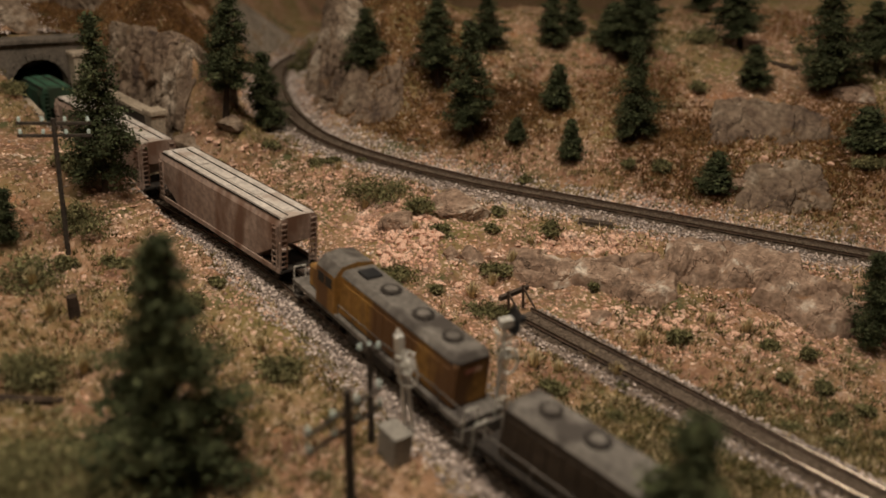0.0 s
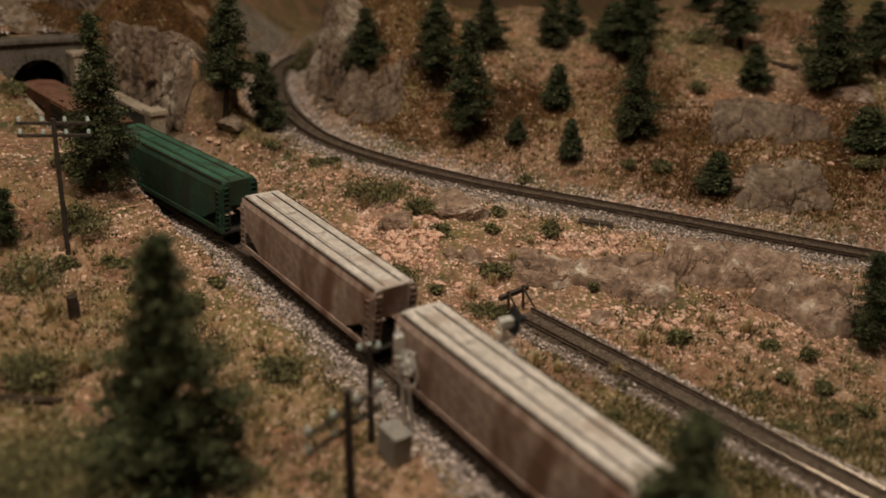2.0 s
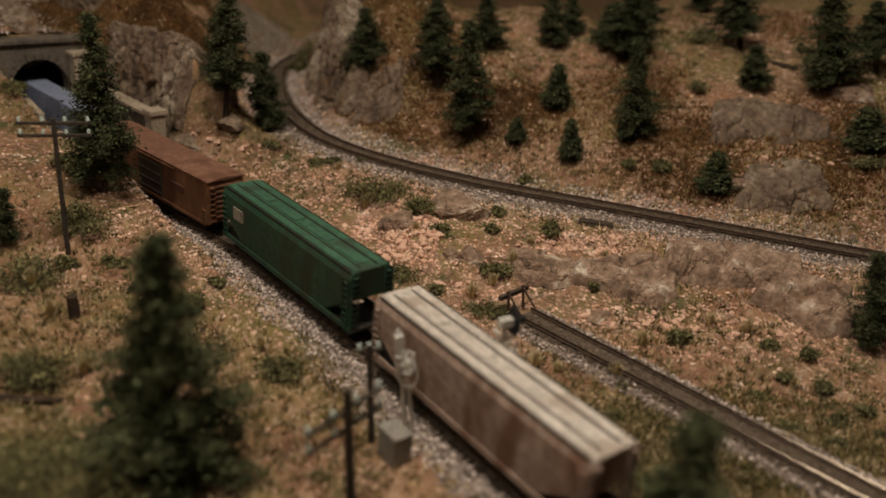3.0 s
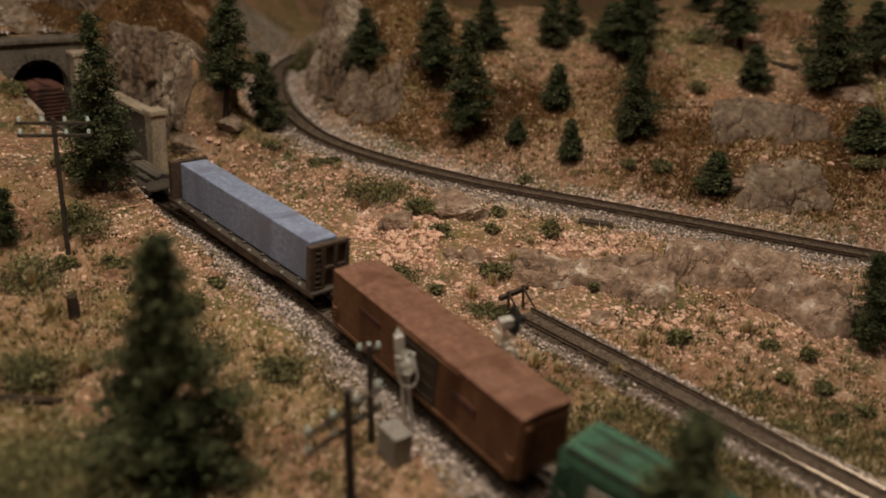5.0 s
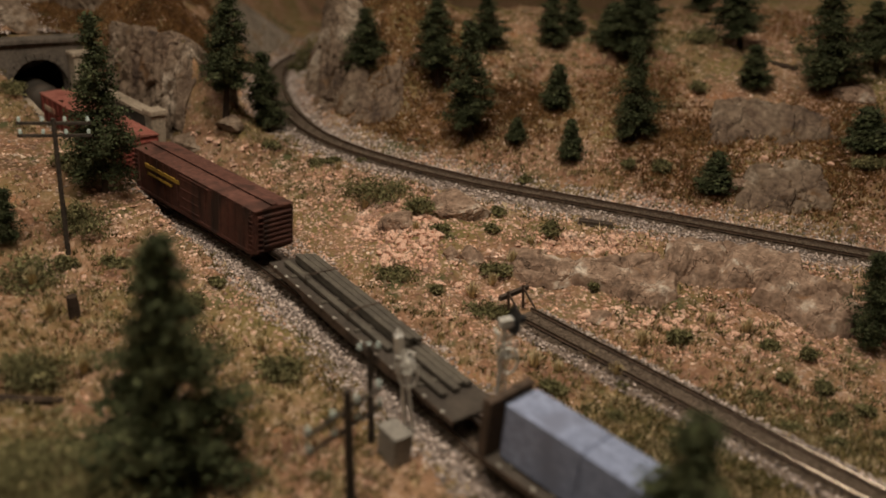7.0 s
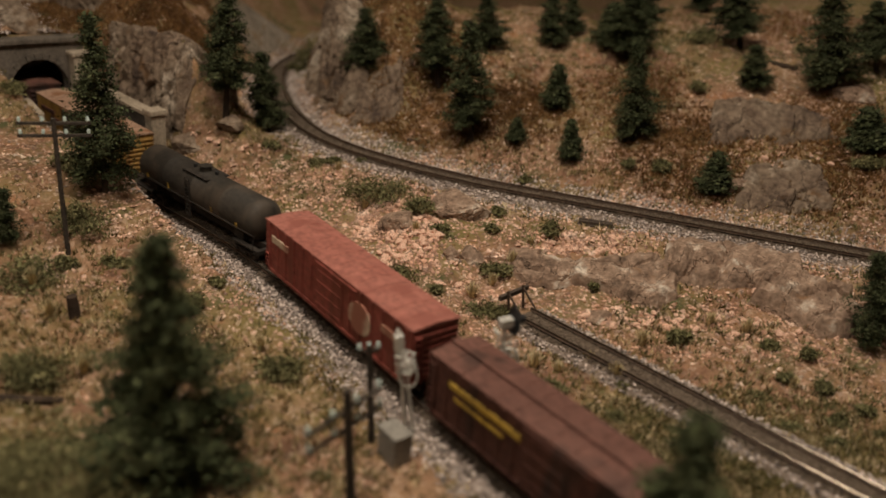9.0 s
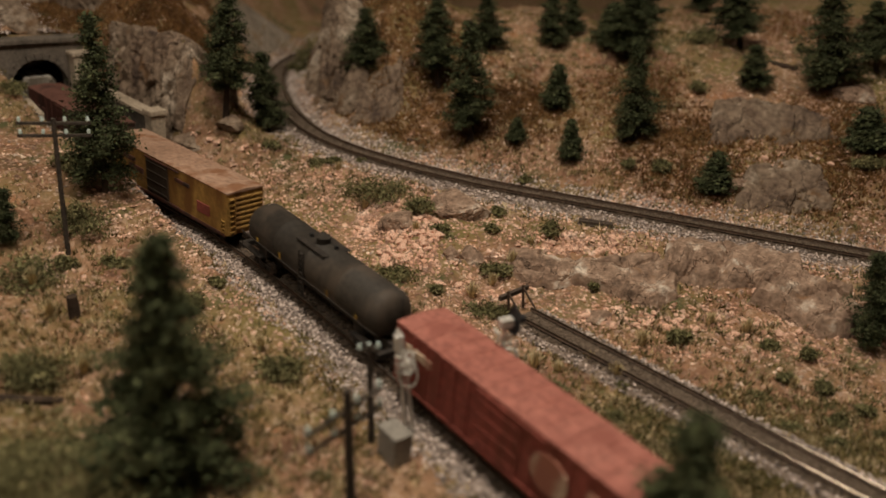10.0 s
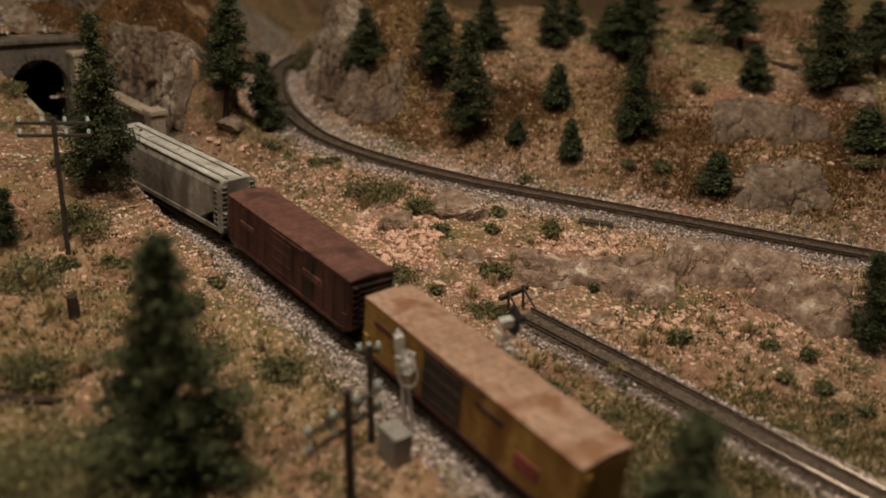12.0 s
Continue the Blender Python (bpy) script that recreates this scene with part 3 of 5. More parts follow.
def hopper(label, side, roof, mark=None):
    H = 0.094
    th = rolling("covered_hopper", label, "hopper car", H, inset=0.026)
    body = bmesh.new()
    loops = []
    for x, zb in ((-H + 0.002, 0.0345), (-H + 0.034, 0.0150), (-0.012, 0.0150), (0.012, 0.0150), (H - 0.034, 0.0150), (H - 0.002, 0.0345)):
        ring = [(-0.0172, zb), (-0.0176, max(zb, 0.030) + 0.004), (-0.0172, 0.0495), (-0.0150, 0.0548), (-0.0075, 0.0556), (0.0075, 0.0556), (0.0150, 0.0548), (0.0172, 0.0495), (0.0176, max(zb, 0.030) + 0.004), (0.0172, zb)]
        loops.append([(x, y, z) for y, z in ring])
    loft(body, loops)
    # upward faces take the lit copy of the side paint
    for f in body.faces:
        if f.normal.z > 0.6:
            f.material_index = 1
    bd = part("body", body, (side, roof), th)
    # side sills, end platforms and posts
    for y in (-1, 1):
        a, b = sorted((y * 0.0166, y * 0.0180))
        part("side_sill", boxes((-H, H, a, b, 0.0118, 0.0160), bevel=0.0002), side, th)
        a, b = sorted((y * 0.0150, y * 0.0158))
        part("roof_edge_rail", boxes((-H + 0.004, H - 0.004, a, b, 0.0546, 0.0556)), UNDER, th)
    for x in (-1, 1):
        a, b = sorted((x * (H - 0.030), x * H))
        part("end_platform", boxes((a, b, -0.017, 0.017, 0.0112, 0.0130)), UNDER, th)
        for y in (-0.0165, 0.0165):
            part("end_post", boxes((x * (H - 0.0014) - 0.0009, x * (H - 0.0014) + 0.0009, y - 0.0009, y + 0.0009, 0.0128, 0.037)), side, th)
            ladder(th, x * (H - 0.0010), y * 0.80, 0.014, 0.0535, "y", side, 0.0055, 9)
            ladder(th, x * (H - 0.006), (0.0182 if y > 0 else -0.0182), 0.0135, 0.050, "x", side, 0.0055, 8)
    # discharge bays
    for x in (-0.042, 0.0, 0.042):
        bm = bmesh.new()
        loft(bm, [[(x - w, -v, z), (x + w, -v, z), (x + w, v, z), (x - w, v, z)] for w, v, z in ((0.019, 0.0155, 0.0156), (0.007, 0.006, 0.0062), (0.006, 0.006, 0.0050))])
        part("discharge_bay", bm, side, th)
    # long roof hatches, walkways and cross battens
    for i in range(4):
        x0 = -H + 0.010 + i * (2 * H - 0.020) / 4
        part("roof_hatch", boxes((x0 + 0.0012, x0 + (2 * H - 0.020) / 4 - 0.0012, -0.0044, 0.0044, 0.0554, 0.0564), bevel=0.0003), roof, bd)
    for y in (-1, 1):
        a, b = sorted((y * 0.0062, y * 0.0072))
        part("walkway_edge", boxes((-H + 0.006, H - 0.006, a, b, 0.0554, 0.0561)), UNDER, bd)
        a, b = sorted((y * 0.0078, y * 0.0140))
        part("roof_walkway", boxes((-H + 0.003, H - 0.003, a, b, 0.0551, 0.0560)), roof, bd)
    if mark:
        part("lettering_panel", boxes((-0.074, -0.058, -0.0180, -0.0174, 0.034, 0.044)), mark, bd, "pale square emblem")
    return th


def boxcar(label, side, roof, half=0.0955, top=0.0515, door=None, door_x=0.0, door_w=0.030, ribs=0, walk_=False, marks=(), edge=None, name="boxcar"):
    H = half
    th = rolling(name, label, "boxcar", H)
    W = 0.0178
    bm = boxes((-H + 0.001, H - 0.001, -W, W, 0.0125, top - 0.0012), bevel=0.0003)
    bd = part("body", bm, side, th)
    bm = bmesh.new()
    ring = lambda x, g: [(x, -W - 0.0004, top - 0.0014), (x, -W - 0.0004, top - 0.0006 + g), (x, 0, top + 0.0012 + g), (x, W + 0.0004, top - 0.0006 + g), (x, W + 0.0004, top - 0.0014)]
    loops = []
    n = 14
    for i in range(n + 1):
        x = -H + 2 * H * i / n
        if 0 < i < n:
            loops += [ring(x - 0.0009, 0), ring(x - 0.0005, 0.0005), ring(x + 0.0005, 0.0005), ring(x + 0.0009, 0)]
        else:
            loops.append(ring(x, 0))
    loft(bm, loops)
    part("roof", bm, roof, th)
    for y in (-1, 1):
        a, b = sorted((y * (W - 0.0004), y * (W + 0.0007)))
        part("side_sill", boxes((-H + 0.004, H - 0.004, a, b, 0.0108, 0.0136), bevel=0.0002), edge or side, th)
        a, b = sorted((y * W, y * (W + 0.0010)))
        part("door", boxes((door_x - door_w / 2, door_x + door_w / 2, a, b, 0.0145, top - 0.0035), bevel=0.0003), door or side, th)
        for k in range(4):
            z = 0.018 + k * 0.0085
            a, b = sorted((y * (W + 0.0008), y * (W + 0.0015)))
            part("door_rib", boxes((door_x - door_w / 2 + 0.001, door_x + door_w / 2 - 0.001, a, b, z, z + 0.0008)), door or side, th)
        for z in (0.0138, top - 0.0034):
            a, b = sorted((y * W, y * (W + 0.0014)))
            part("door_track", boxes((door_x - door_w * 0.55, door_x + door_w * 1.0, a, b, z - 0.0006, z + 0.0006)), edge or side, th)
        for k in range(ribs):
            x = -H + 0.006 + (2 * H - 0.012) * k / (ribs - 1)
            if abs(x - door_x) > door_w / 2 + 0.002:
                a, b = sorted((y * W, y * (W + 0.0009)))
                part("side_post", boxes((x - 0.0011, x + 0.0011, a, b, 0.0138, top - 0.002), bevel=0.0002), side, bd)
        for x in (-1, 1):
            ladder(th, x * (H - 0.005), y * (W + 0.0010), 0.0135, 0.0265 if not walk_ else top - 0.004, "x", side, 0.0055, 4 if not walk_ else 8)
    for x in (-1, 1):
        for k in range(7):
            z = 0.0165 + k * (top - 0.020) / 7
            a, b = sorted((x * (H - 0.0012), x * (H + 0.0004)))
            part("end_rib", boxes((a, b, -W + 0.0012, W - 0.0012, z, z + 0.0026), bevel=0.0007), side, bd)
        ladder(th, x * (H + 0.0008), -W * 0.78, 0.0135, top - 0.004, "y", side, 0.0055, 7)
    part("centre_sill", boxes((-H + 0.01, H - 0.01, -0.004, 0.004, 0.0085, 0.0126)), UNDER, th)
    if walk_:
        part("running_board", boxes((-H, H, -0.0030, 0.0030, top + 0.0020, top + 0.0028)), roof, th)
        for k in range(9):
            x = -H + 0.01 + (2 * H - 0.02) * k / 8
            part("board_saddle", boxes((x - 0.0006, x + 0.0006, -0.0026, 0.0026, top + 0.0008, top + 0.0021)), UNDER, th)
    for (x0, x1, z0, z1, m, kind) in marks:
        if kind == "disc":
            bm = bmesh.new()
            bmesh.ops.create_cone(bm, cap_ends=True, segments=28, radius1=1, radius2=1, depth=1, matrix=Matrix.Translation(((x0 + x1) / 2, -W - 0.0006, (z0 + z1) / 2)) @ Matrix.Rotation(math.pi / 2, 4, "X") @ Matrix.Diagonal(((x1 - x0) / 2, (z1 - z0) / 2, 0.0014, 1)))
            part("emblem", bm, m, bd, "pale round painted emblem")
        else:
            part("lettering_bar", boxes((x0, x1, -W - 0.0012, -W + 0.0001, z0, z1)), m, bd, "painted lettering worn to a bar")
    return th


def tank_car(label):
    H = 0.100
    th = rolling("tank_car", label, "tank car", H, inset=0.028)
    R, zc, h = 0.0172, 0.0335, 0.092
    bm = bmesh.new()
    loops = []
    xs = [(-h, 0.02), (-h + 0.0006, 0.40), (-h + 0.002, 0.68), (-h + 0.0045, 0.88), (-h + 0.0085, 1.0), (-0.045, 1.0), (-0.0446, 1.012), (-0.0436, 1.012), (-0.0432, 1.0), (-0.0006, 1.0), (-0.0004, 1.012), (0.0004, 1.012), (0.0006, 1.0), (0.0432, 1.0), (0.0436, 1.012), (0.0446, 1.012), (0.045, 1.0), (h - 0.0085, 1.0), (h - 0.0045, 0.88), (h - 0.002, 0.68), (h - 0.0006, 0.40), (h, 0.02)]
    for x, r in xs:
        loops.append([(x, R * r * math.cos(a), zc + R * r * math.sin(a)) for a in [2 * math.pi * k / 32 for k in range(32)]])
    loft(bm, loops)
    for f in bm.faces:
        f.smooth = True
    part("tank_shell", bm, TANK, th)
    part("centre_sill", boxes((-H, H, -0.005, 0.005, 0.0105, 0.0165)), UNDER, th)
    for y in (-1, 1):
        a, b = sorted((y * 0.0125, y * 0.0178))
        part("side_walkway", boxes((-H, -0.065, a, b, 0.0140, 0.0152)), UNDER, th)
        part("side_walkway", boxes((0.065, H, a, b, 0.0140, 0.0152)), UNDER, th)
        bm = bmesh.new()
        tube(bm, (-H + 0.006, y * 0.0182, 0.0275), (H - 0.006, y * 0.0182, 0.0275), 0.0004, n=6)
        for k in range(6):
            x = -H + 0.006 + (2 * H - 0.012) * k / 5
            tube(bm, (x, y * 0.0182, 0.0145 if abs(x) > 0.06 else 0.0275), (x, y * 0.0165, 0.0275), 0.0004, n=6)
        part("hand_rail", bm, UNDER, th)
    for x in (-1, 1):
        a, b = sorted((x * (H - 0.004), x * H))
        part("end_sill", boxes((a, b, -0.0178, 0.0178, 0.0120, 0.0155)), UNDER, th)
        part("saddle", boxes((x * 0.068 - 0.006, x * 0.068 + 0.006, -0.013, 0.013, 0.0150, 0.0215)), UNDER, th)
        part("placard", boxes((x * 0.070 - 0.0012, x * 0.070 + 0.0012, -0.0172, -0.0166, 0.026, 0.030)), GOLD, th, "small yellow mark")
        part("placard", boxes((x * 0.034 - 0.0008, x * 0.034 + 0.0008, -0.0174, -0.0166, 0.027, 0.032)), GOLD, th, "small yellow mark")
    bm = bmesh.new()
    tube(bm, (0, 0, zc + R - 0.001), (0, 0, zc + R + 0.0038), 0.0050, n=18)
    tube(bm, (0, 0, zc + R + 0.0038), (0, 0, zc + R + 0.0046), 0.0056, n=18)
    part("manway_dome", bm, TANK, th)
    for x, y in ((0.014, 0.002), (-0.013, -0.002)):
        bm = bmesh.new()
        tube(bm, (x, y, zc + R - 0.001), (x, y, zc + R + 0.0026), 0.0016, n=10)
        part("valve", bm, BLACK, th)
    part("top_platform", boxes((-0.019, 0.019, -0.0115, -0.0060, zc + R - 0.0020, zc + R - 0.0012), (-0.019, 0.019, 0.0060, 0.0115, zc + R - 0.0020, zc + R - 0.0012)), UNDER, th)
    ladder(th, 0.0, -0.0182, 0.014, 0.047, "x", UNDER, 0.0055, 9)
    return th


def flat_base(th, H, deck_z=0.0150):
    part("deck", boxes((-H, H, -0.0172, 0.0172, deck_z - 0.0022, deck_z), bevel=0.0002), DECK, th)
    for y in (-1, 1):
        bm = bmesh.new()
        lo = []
        a, b = sorted((y * 0.0160, y * 0.0176))
        for x, zb in ((-H, 0.0112), (-H + 0.045, 0.0112), (-H + 0.062, 0.0078), (H - 0.062, 0.0078), (H - 0.045, 0.0112), (H, 0.0112)):
            lo.append([(x, a, zb), (x, b, zb), (x, b, deck_z - 0.0002), (x, a, deck_z - 0.0002)])
        loft(bm, lo)
        part("side_sill", bm, BULK, th)
    part("centre_sill", boxes((-H + 0.004, H - 0.004, -0.004, 0.004, 0.0080, 0.0130)), UNDER, th)


def bulkhead_flat(label):
    H = 0.112
    th = rolling("bulkhead_flatcar", label, "flatcar", H)
    flat_base(th, H)
    for x in (-1, 1):
        a, b = sorted((x * (H - 0.0085), x * (H - 0.0060)))
        bh = part("bulkhead", boxes((a, b, -0.0174, 0.0174, 0.0150, 0.0500), bevel=0.0003), BULK, th)
        for y in (-0.0160, -0.0055, 0.0055, 0.0160):
            a, b = sorted((x * (H - 0.0062), x * (H - 0.0030)))
            part("bulkhead_post", boxes((a, b, y - 0.0013, y + 0.0013, 0.0150, 0.0502)), BULK, bh)
        a, b = sorted((x * (H - 0.0062), x * (H - 0.0035)))
        part("bulkhead_beam", boxes((a, b, -0.0172, 0.0172, 0.0474, 0.0498)), BULK, bh)
        part("bulkhead_beam", boxes((a, b, -0.0172, 0.0172, 0.0300, 0.0315)), BULK, bh)
        ladder(bh, x * (H - 0.0026), -0.0108, 0.0155, 0.047, "y", BULK, 0.006, 7)
    for k in range(4):
        x0 = -0.0985 + k * 0.0493
        part("wrapped_load", boxes((x0, x0 + 0.0490, -0.0112, 0.0136, 0.0165, 0.0500 - 0.0004 * (k % 2)), bevel=0.0007), WRAP, th, "blue-grey wrapped load block")
        part("load_bearer", boxes((x0 + 0.008, x0 + 0.011, -0.0134, 0.0134, 0.0150, 0.0166), (x0 + 0.036, x0 + 0.039, -0.0134, 0.0134, 0.0150, 0.0166)), PIPE, th)
    for k in range(9):
        x = -0.094 + k * 0.0235
        part("tie_down", boxes((x - 0.0005, x + 0.0005, -0.0170, -0.0148, 0.0150, 0.0162)), WHITEDOT, th)
    return th


def timber_flat(label):
    H = 0.116
    th = rolling("flatcar", label, "flatcar", H)
    flat_base(th, H)
    for k in range(13):
        x = -H + 0.010 + (2 * H - 0.020) * k / 12
        for y in (-1, 1):
            a, b = sorted((y * 0.0172, y * 0.0186))
            part("stake_pocket", boxes((x - 0.0011, x + 0.0011, a, b, 0.0118, 0.0152)), BULK, th)
        part("stake_cap", boxes((x - 0.0008, x + 0.0008, -0.0180, -0.0162, 0.0150, 0.0159), bevel=0.0002), WHITEDOT, th)
    rnd = random.Random(4)
    for x0, x1, rows in ((-0.104, 0.040, 2), (0.026, 0.094, 1)):
        for z in range(rows):
            for j in range(5):
                y = -0.0105 + j * 0.0050
                if j == 1 or (z == 1 and j == 0):
                    continue
                dx = rnd.uniform(-0.003, 0.003)
                zz = 0.0162 + z * 0.0034
                if x0 > 0:
                    xx0, xx1 = max(x0, 0.046) + dx, x1 + dx
                else:
                    xx0, xx1 = x0 + dx, x1 + dx
                part("timber", boxes((xx0, xx1, y, y + 0.0046, zz, zz + 0.0031), bevel=0.0003), PIPE, th)
    for x in (-0.085, -0.04, 0.005, 0.060, 0.078):
        part("load_bearer", boxes((x - 0.0014, x + 0.0014, -0.0145, 0.0145, 0.0149, 0.0163)), PIPE, th)
    for x in (-0.07, -0.01):
        part("load_strap", boxes((x - 0.0006, x + 0.0006, -0.0110, 0.0145, 0.0228, 0.0233), (x - 0.0006, x + 0.0006, -0.0113, -0.0108, 0.0150, 0.0233), (x - 0.0006, x + 0.0006, 0.0143, 0.0148, 0.0150, 0.0233)), BULK, th)
    return th


def loco(label, body, roof, sill):
    """A road switcher: the long hood leads, the cab and low nose trail."""
    H = 0.103
    th = rolling("diesel_locomotive", label, "locomotive", H, axles=2, inset=0.037, base=0.031)
    part("walkway_frame", boxes((-H, H - 0.004, -0.0168, 0.0168, 0.0135, 0.0172), bevel=0.0003), sill, th)
    hood = part("long_hood", boxes((-0.042, 0.0868, -0.0134, 0.0134, 0.0172, 0.0470), bevel=0.0014), body, th)
    part("hood_roof", boxes((-0.042, 0.0873, -0.0138, 0.0138, 0.0436, 0.0512), bevel=0.0034), roof, th)
    for k in range(12):
        x = -0.034 + k * 0.0098
        for y in (-1, 1):
            a, b = sorted((y * 0.0132, y * 0.0139))
            part("hood_door", boxes((x, x + 0.0085, a, b, 0.0195, 0.0428), bevel=0.0002), body, hood)
    for x in (0.000, 0.036, 0.066):
        bm = bmesh.new()
        tube(bm, (x, 0, 0.0508), (x, 0, 0.0524), 0.0072 if x < 0.05 else 0.0066, n=24)
        part("roof_fan", bm, UNDER, th, "sooty raised fan ring")
        bm = bmesh.new()
        tube(bm, (x, 0, 0.0523), (x, 0, 0.0530), 0.0042, n=16)
        part("fan_hub", bm, roof, th)
    part("exhaust_stack", boxes((-0.031, -0.019, -0.0062, 0.0062, 0.0506, 0.0532), bevel=0.0004), BLACK, th)
    cab = bmesh.new()
    loft(cab, [[(x, -0.0172, 0.0172), (x, -0.0172, 0.0450), (x, -0.0120, 0.0515), (x, 0, 0.0535), (x, 0.0120, 0.0515), (x, 0.0172, 0.0450), (x, 0.0172, 0.0172)] for x in (-0.067, -0.042)])
    for f in cab.faces:
        if f.normal.z > 0.35:
            f.material_index = 1
    cb = part("cab", cab, (body, roof), th)
    for y in (-1, 1):
        a, b = sorted((y * 0.0168, y * 0.0175))
        for x0 in (-0.0645, -0.0540):
            part("cab_window", boxes((x0, x0 + 0.0085, a, b, 0.0345, 0.0420)), BLACK, cb, "dark glazed side window")
    for y in (-0.010, 0.010):
        part("cab_window", boxes((-0.0675, -0.0666, y - 0.0045, y + 0.0045, 0.0370, 0.0440)), BLACK, cb, "dark glazed end window")
    part("low_nose", boxes((-0.090, -0.067, -0.0105, 0.0105, 0.0172, 0.0345), bevel=0.0014), body, th)
    part("number_board", boxes((0.0862, 0.0872, -0.0060, 0.0060, 0.0390, 0.0420)), CREAM, th, "pale blank board")
    part("fuel_tank", boxes((-0.026, 0.026, -0.0155, 0.0155, 0.0040, 0.0138), bevel=0.0012), UNDER, th)
    for x in (-1, 1):
        part("pilot_plate", boxes((x * (H - 0.0008) - 0.0008, x * (H - 0.0008) + 0.0008, -0.0165, 0.0165, 0.0045, 0.0140)), sill, th)
        for y in (-0.0135, 0.0135):
            part("step_well", boxes((x * (H - 0.006) - 0.0025, x * (H - 0.006) + 0.0025, y - 0.003, y + 0.003, 0.0045, 0.0060), (x * (H - 0.006) - 0.0025, x * (H - 0.006) + 0.0025, y - 0.003, y + 0.003, 0.0090, 0.0102)), sill, th)
            bm = bmesh.new()
            tube(bm, (x * (H - 0.001), y * 1.2, 0.0060), (x * (H - 0.001), y * 1.2, 0.0270), 0.00045, n=6)
            tube(bm, (x * (H - 0.001), y * 0.5, 0.0140), (x * (H - 0.001), y * 0.5, 0.0270), 0.00045, n=6)
            tube(bm, (x * (H - 0.001), y * 0.5, 0.0270), (x * (H - 0.001), y * 1.2, 0.0270), 0.00045, n=6)
            part("end_hand_rail", bm, WHITEDOT, th)
    for y in (-0.0172, 0.0172):
        bm = bmesh.new()
        tube(bm, (-0.036, y, 0.0275), (0.098, y, 0.0275), 0.0004, n=6)
        for k in range(8):
            x = -0.036 + 0.134 * k / 7
            tube(bm, (x, y, 0.0170), (x, y, 0.0275), 0.0004, n=6)
        part("side_hand_rail", bm, LOCOGREY, th)
    return th


def train():
    rust_marks = ((-0.060, -0.036, 0.036, 0.040, BROWN, "bar"), (0.040, 0.060, 0.030, 0.036, BROWN, "bar"))
    return [
        (0.4345, loco("grimy dark brown diesel locomotive leading the train", LOCODARK, LOCOGREY, UNDER)),
        (0.2195, loco("weathered yellow diesel locomotive with grey roof", LOCOYEL, LOCOGREY, LOCOGREY)),
        (0.0, hopper("weathered tan covered hopper, dusty roof painted as lit", TAN, TAN_LIT)),
        (-0.2134, hopper("weathered tan covered hopper with rust streaks", TAN, TAN_LIT)),
        (-0.4315, hopper("dark green covered hopper with pale square emblem", GREEN, GREEN_LIT, GREYHOP)),
        (-0.644, boxcar("rusty orange-brown boxcar with dark sliding door", RUST, RUST_LIT, door=DARKDOOR, door_x=0.004, door_w=0.040, marks=rust_marks)),
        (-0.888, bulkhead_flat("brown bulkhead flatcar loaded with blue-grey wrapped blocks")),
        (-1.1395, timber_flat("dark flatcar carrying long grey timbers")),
        (-1.3735, boxcar("dark oxide-brown boxcar with running board and yellow lettering", BROWN, BROWN_LIT, half=0.0945, top=0.0500, walk_=True, ribs=17, marks=((-0.075, -0.018, 0.037, 0.0405, GOLD, "bar"), (-0.070, -0.030, 0.031, 0.033, GOLD, "bar")))),
        (-1.5835, boxcar("faded red boxcar with pale round emblem", RED, RED_LIT, half=0.0958, top=0.0520, ribs=15, door_w=0.034, marks=((0.026, 0.052, 0.021, 0.043, CREAM, "disc"), (0.064, 0.086, 0.036, 0.041, CREAM, "bar"), (-0.084, -0.060, 0.037, 0.042, CREAM, "bar")))),
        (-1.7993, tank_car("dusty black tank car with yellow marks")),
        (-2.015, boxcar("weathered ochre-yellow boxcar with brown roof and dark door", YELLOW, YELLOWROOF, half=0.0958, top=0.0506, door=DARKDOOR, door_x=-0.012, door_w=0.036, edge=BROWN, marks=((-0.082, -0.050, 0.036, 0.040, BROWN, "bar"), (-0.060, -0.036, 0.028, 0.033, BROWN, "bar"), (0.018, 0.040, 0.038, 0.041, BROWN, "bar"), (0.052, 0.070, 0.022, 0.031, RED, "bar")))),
        (-2.221, boxcar("dark oxide-brown boxcar with ribbed sides", BROWN, BROWN_LIT, half=0.089, top=0.0515, ribs=13, marks=((0.030, 0.056, 0.031, 0.036, BROWN_LIT, "bar"), (-0.066, -0.044, 0.033, 0.037, BROWN_LIT, "bar")))),
        (-2.418, hopper("grey covered hopper at the end of the train", GREYHOP, GREY_LIT)),
    ]


TRAIN = train()
# distance of the first hopper along the main line, by the second
RUNNING = ((0, 0.068), (0.5, 0.1475), (1, 0.2322), (1.5, 0.3191), (2, 0.412), (2.5, 0.5037), (3, 0.6016), (3.5, 0.697), (4, 0.792), (4.5, 0.887), (5, 0.984), (5.5, 1.0875), (6, 1.192), (6.5, 1.3007), (7, 1.404), (7.5, 1.512), (8, 1.620), (8.5, 1.726), (9, 1.8251), (9.5, 1.9170), (10, 2.0013), (10.5, 2.0924), (11, 2.1914), (11.5, 2.293), (12, 2.396))


def car_pose(s, half):
    """A car stands with both trucks on the line."""
    b = half - 0.03
    p, q = on_main(s - b), on_main(s + b)
    d = q - p
    m = (p + q) / 2
    return pose(m.x, m.y, 0.0, 0, 0, math.degrees(math.atan2(d.y, d.x)))


def motions():
    for shift, car in TRAIN:
        rows = []
        for t, u in RUNNING:
            m = car_pose(u + shift, 0.095)
            rows.append((t, m @ pose(0, 0, 0, 0, 0, 180) if car is TRAIN[0][1] else m))
        walk(car, rows)


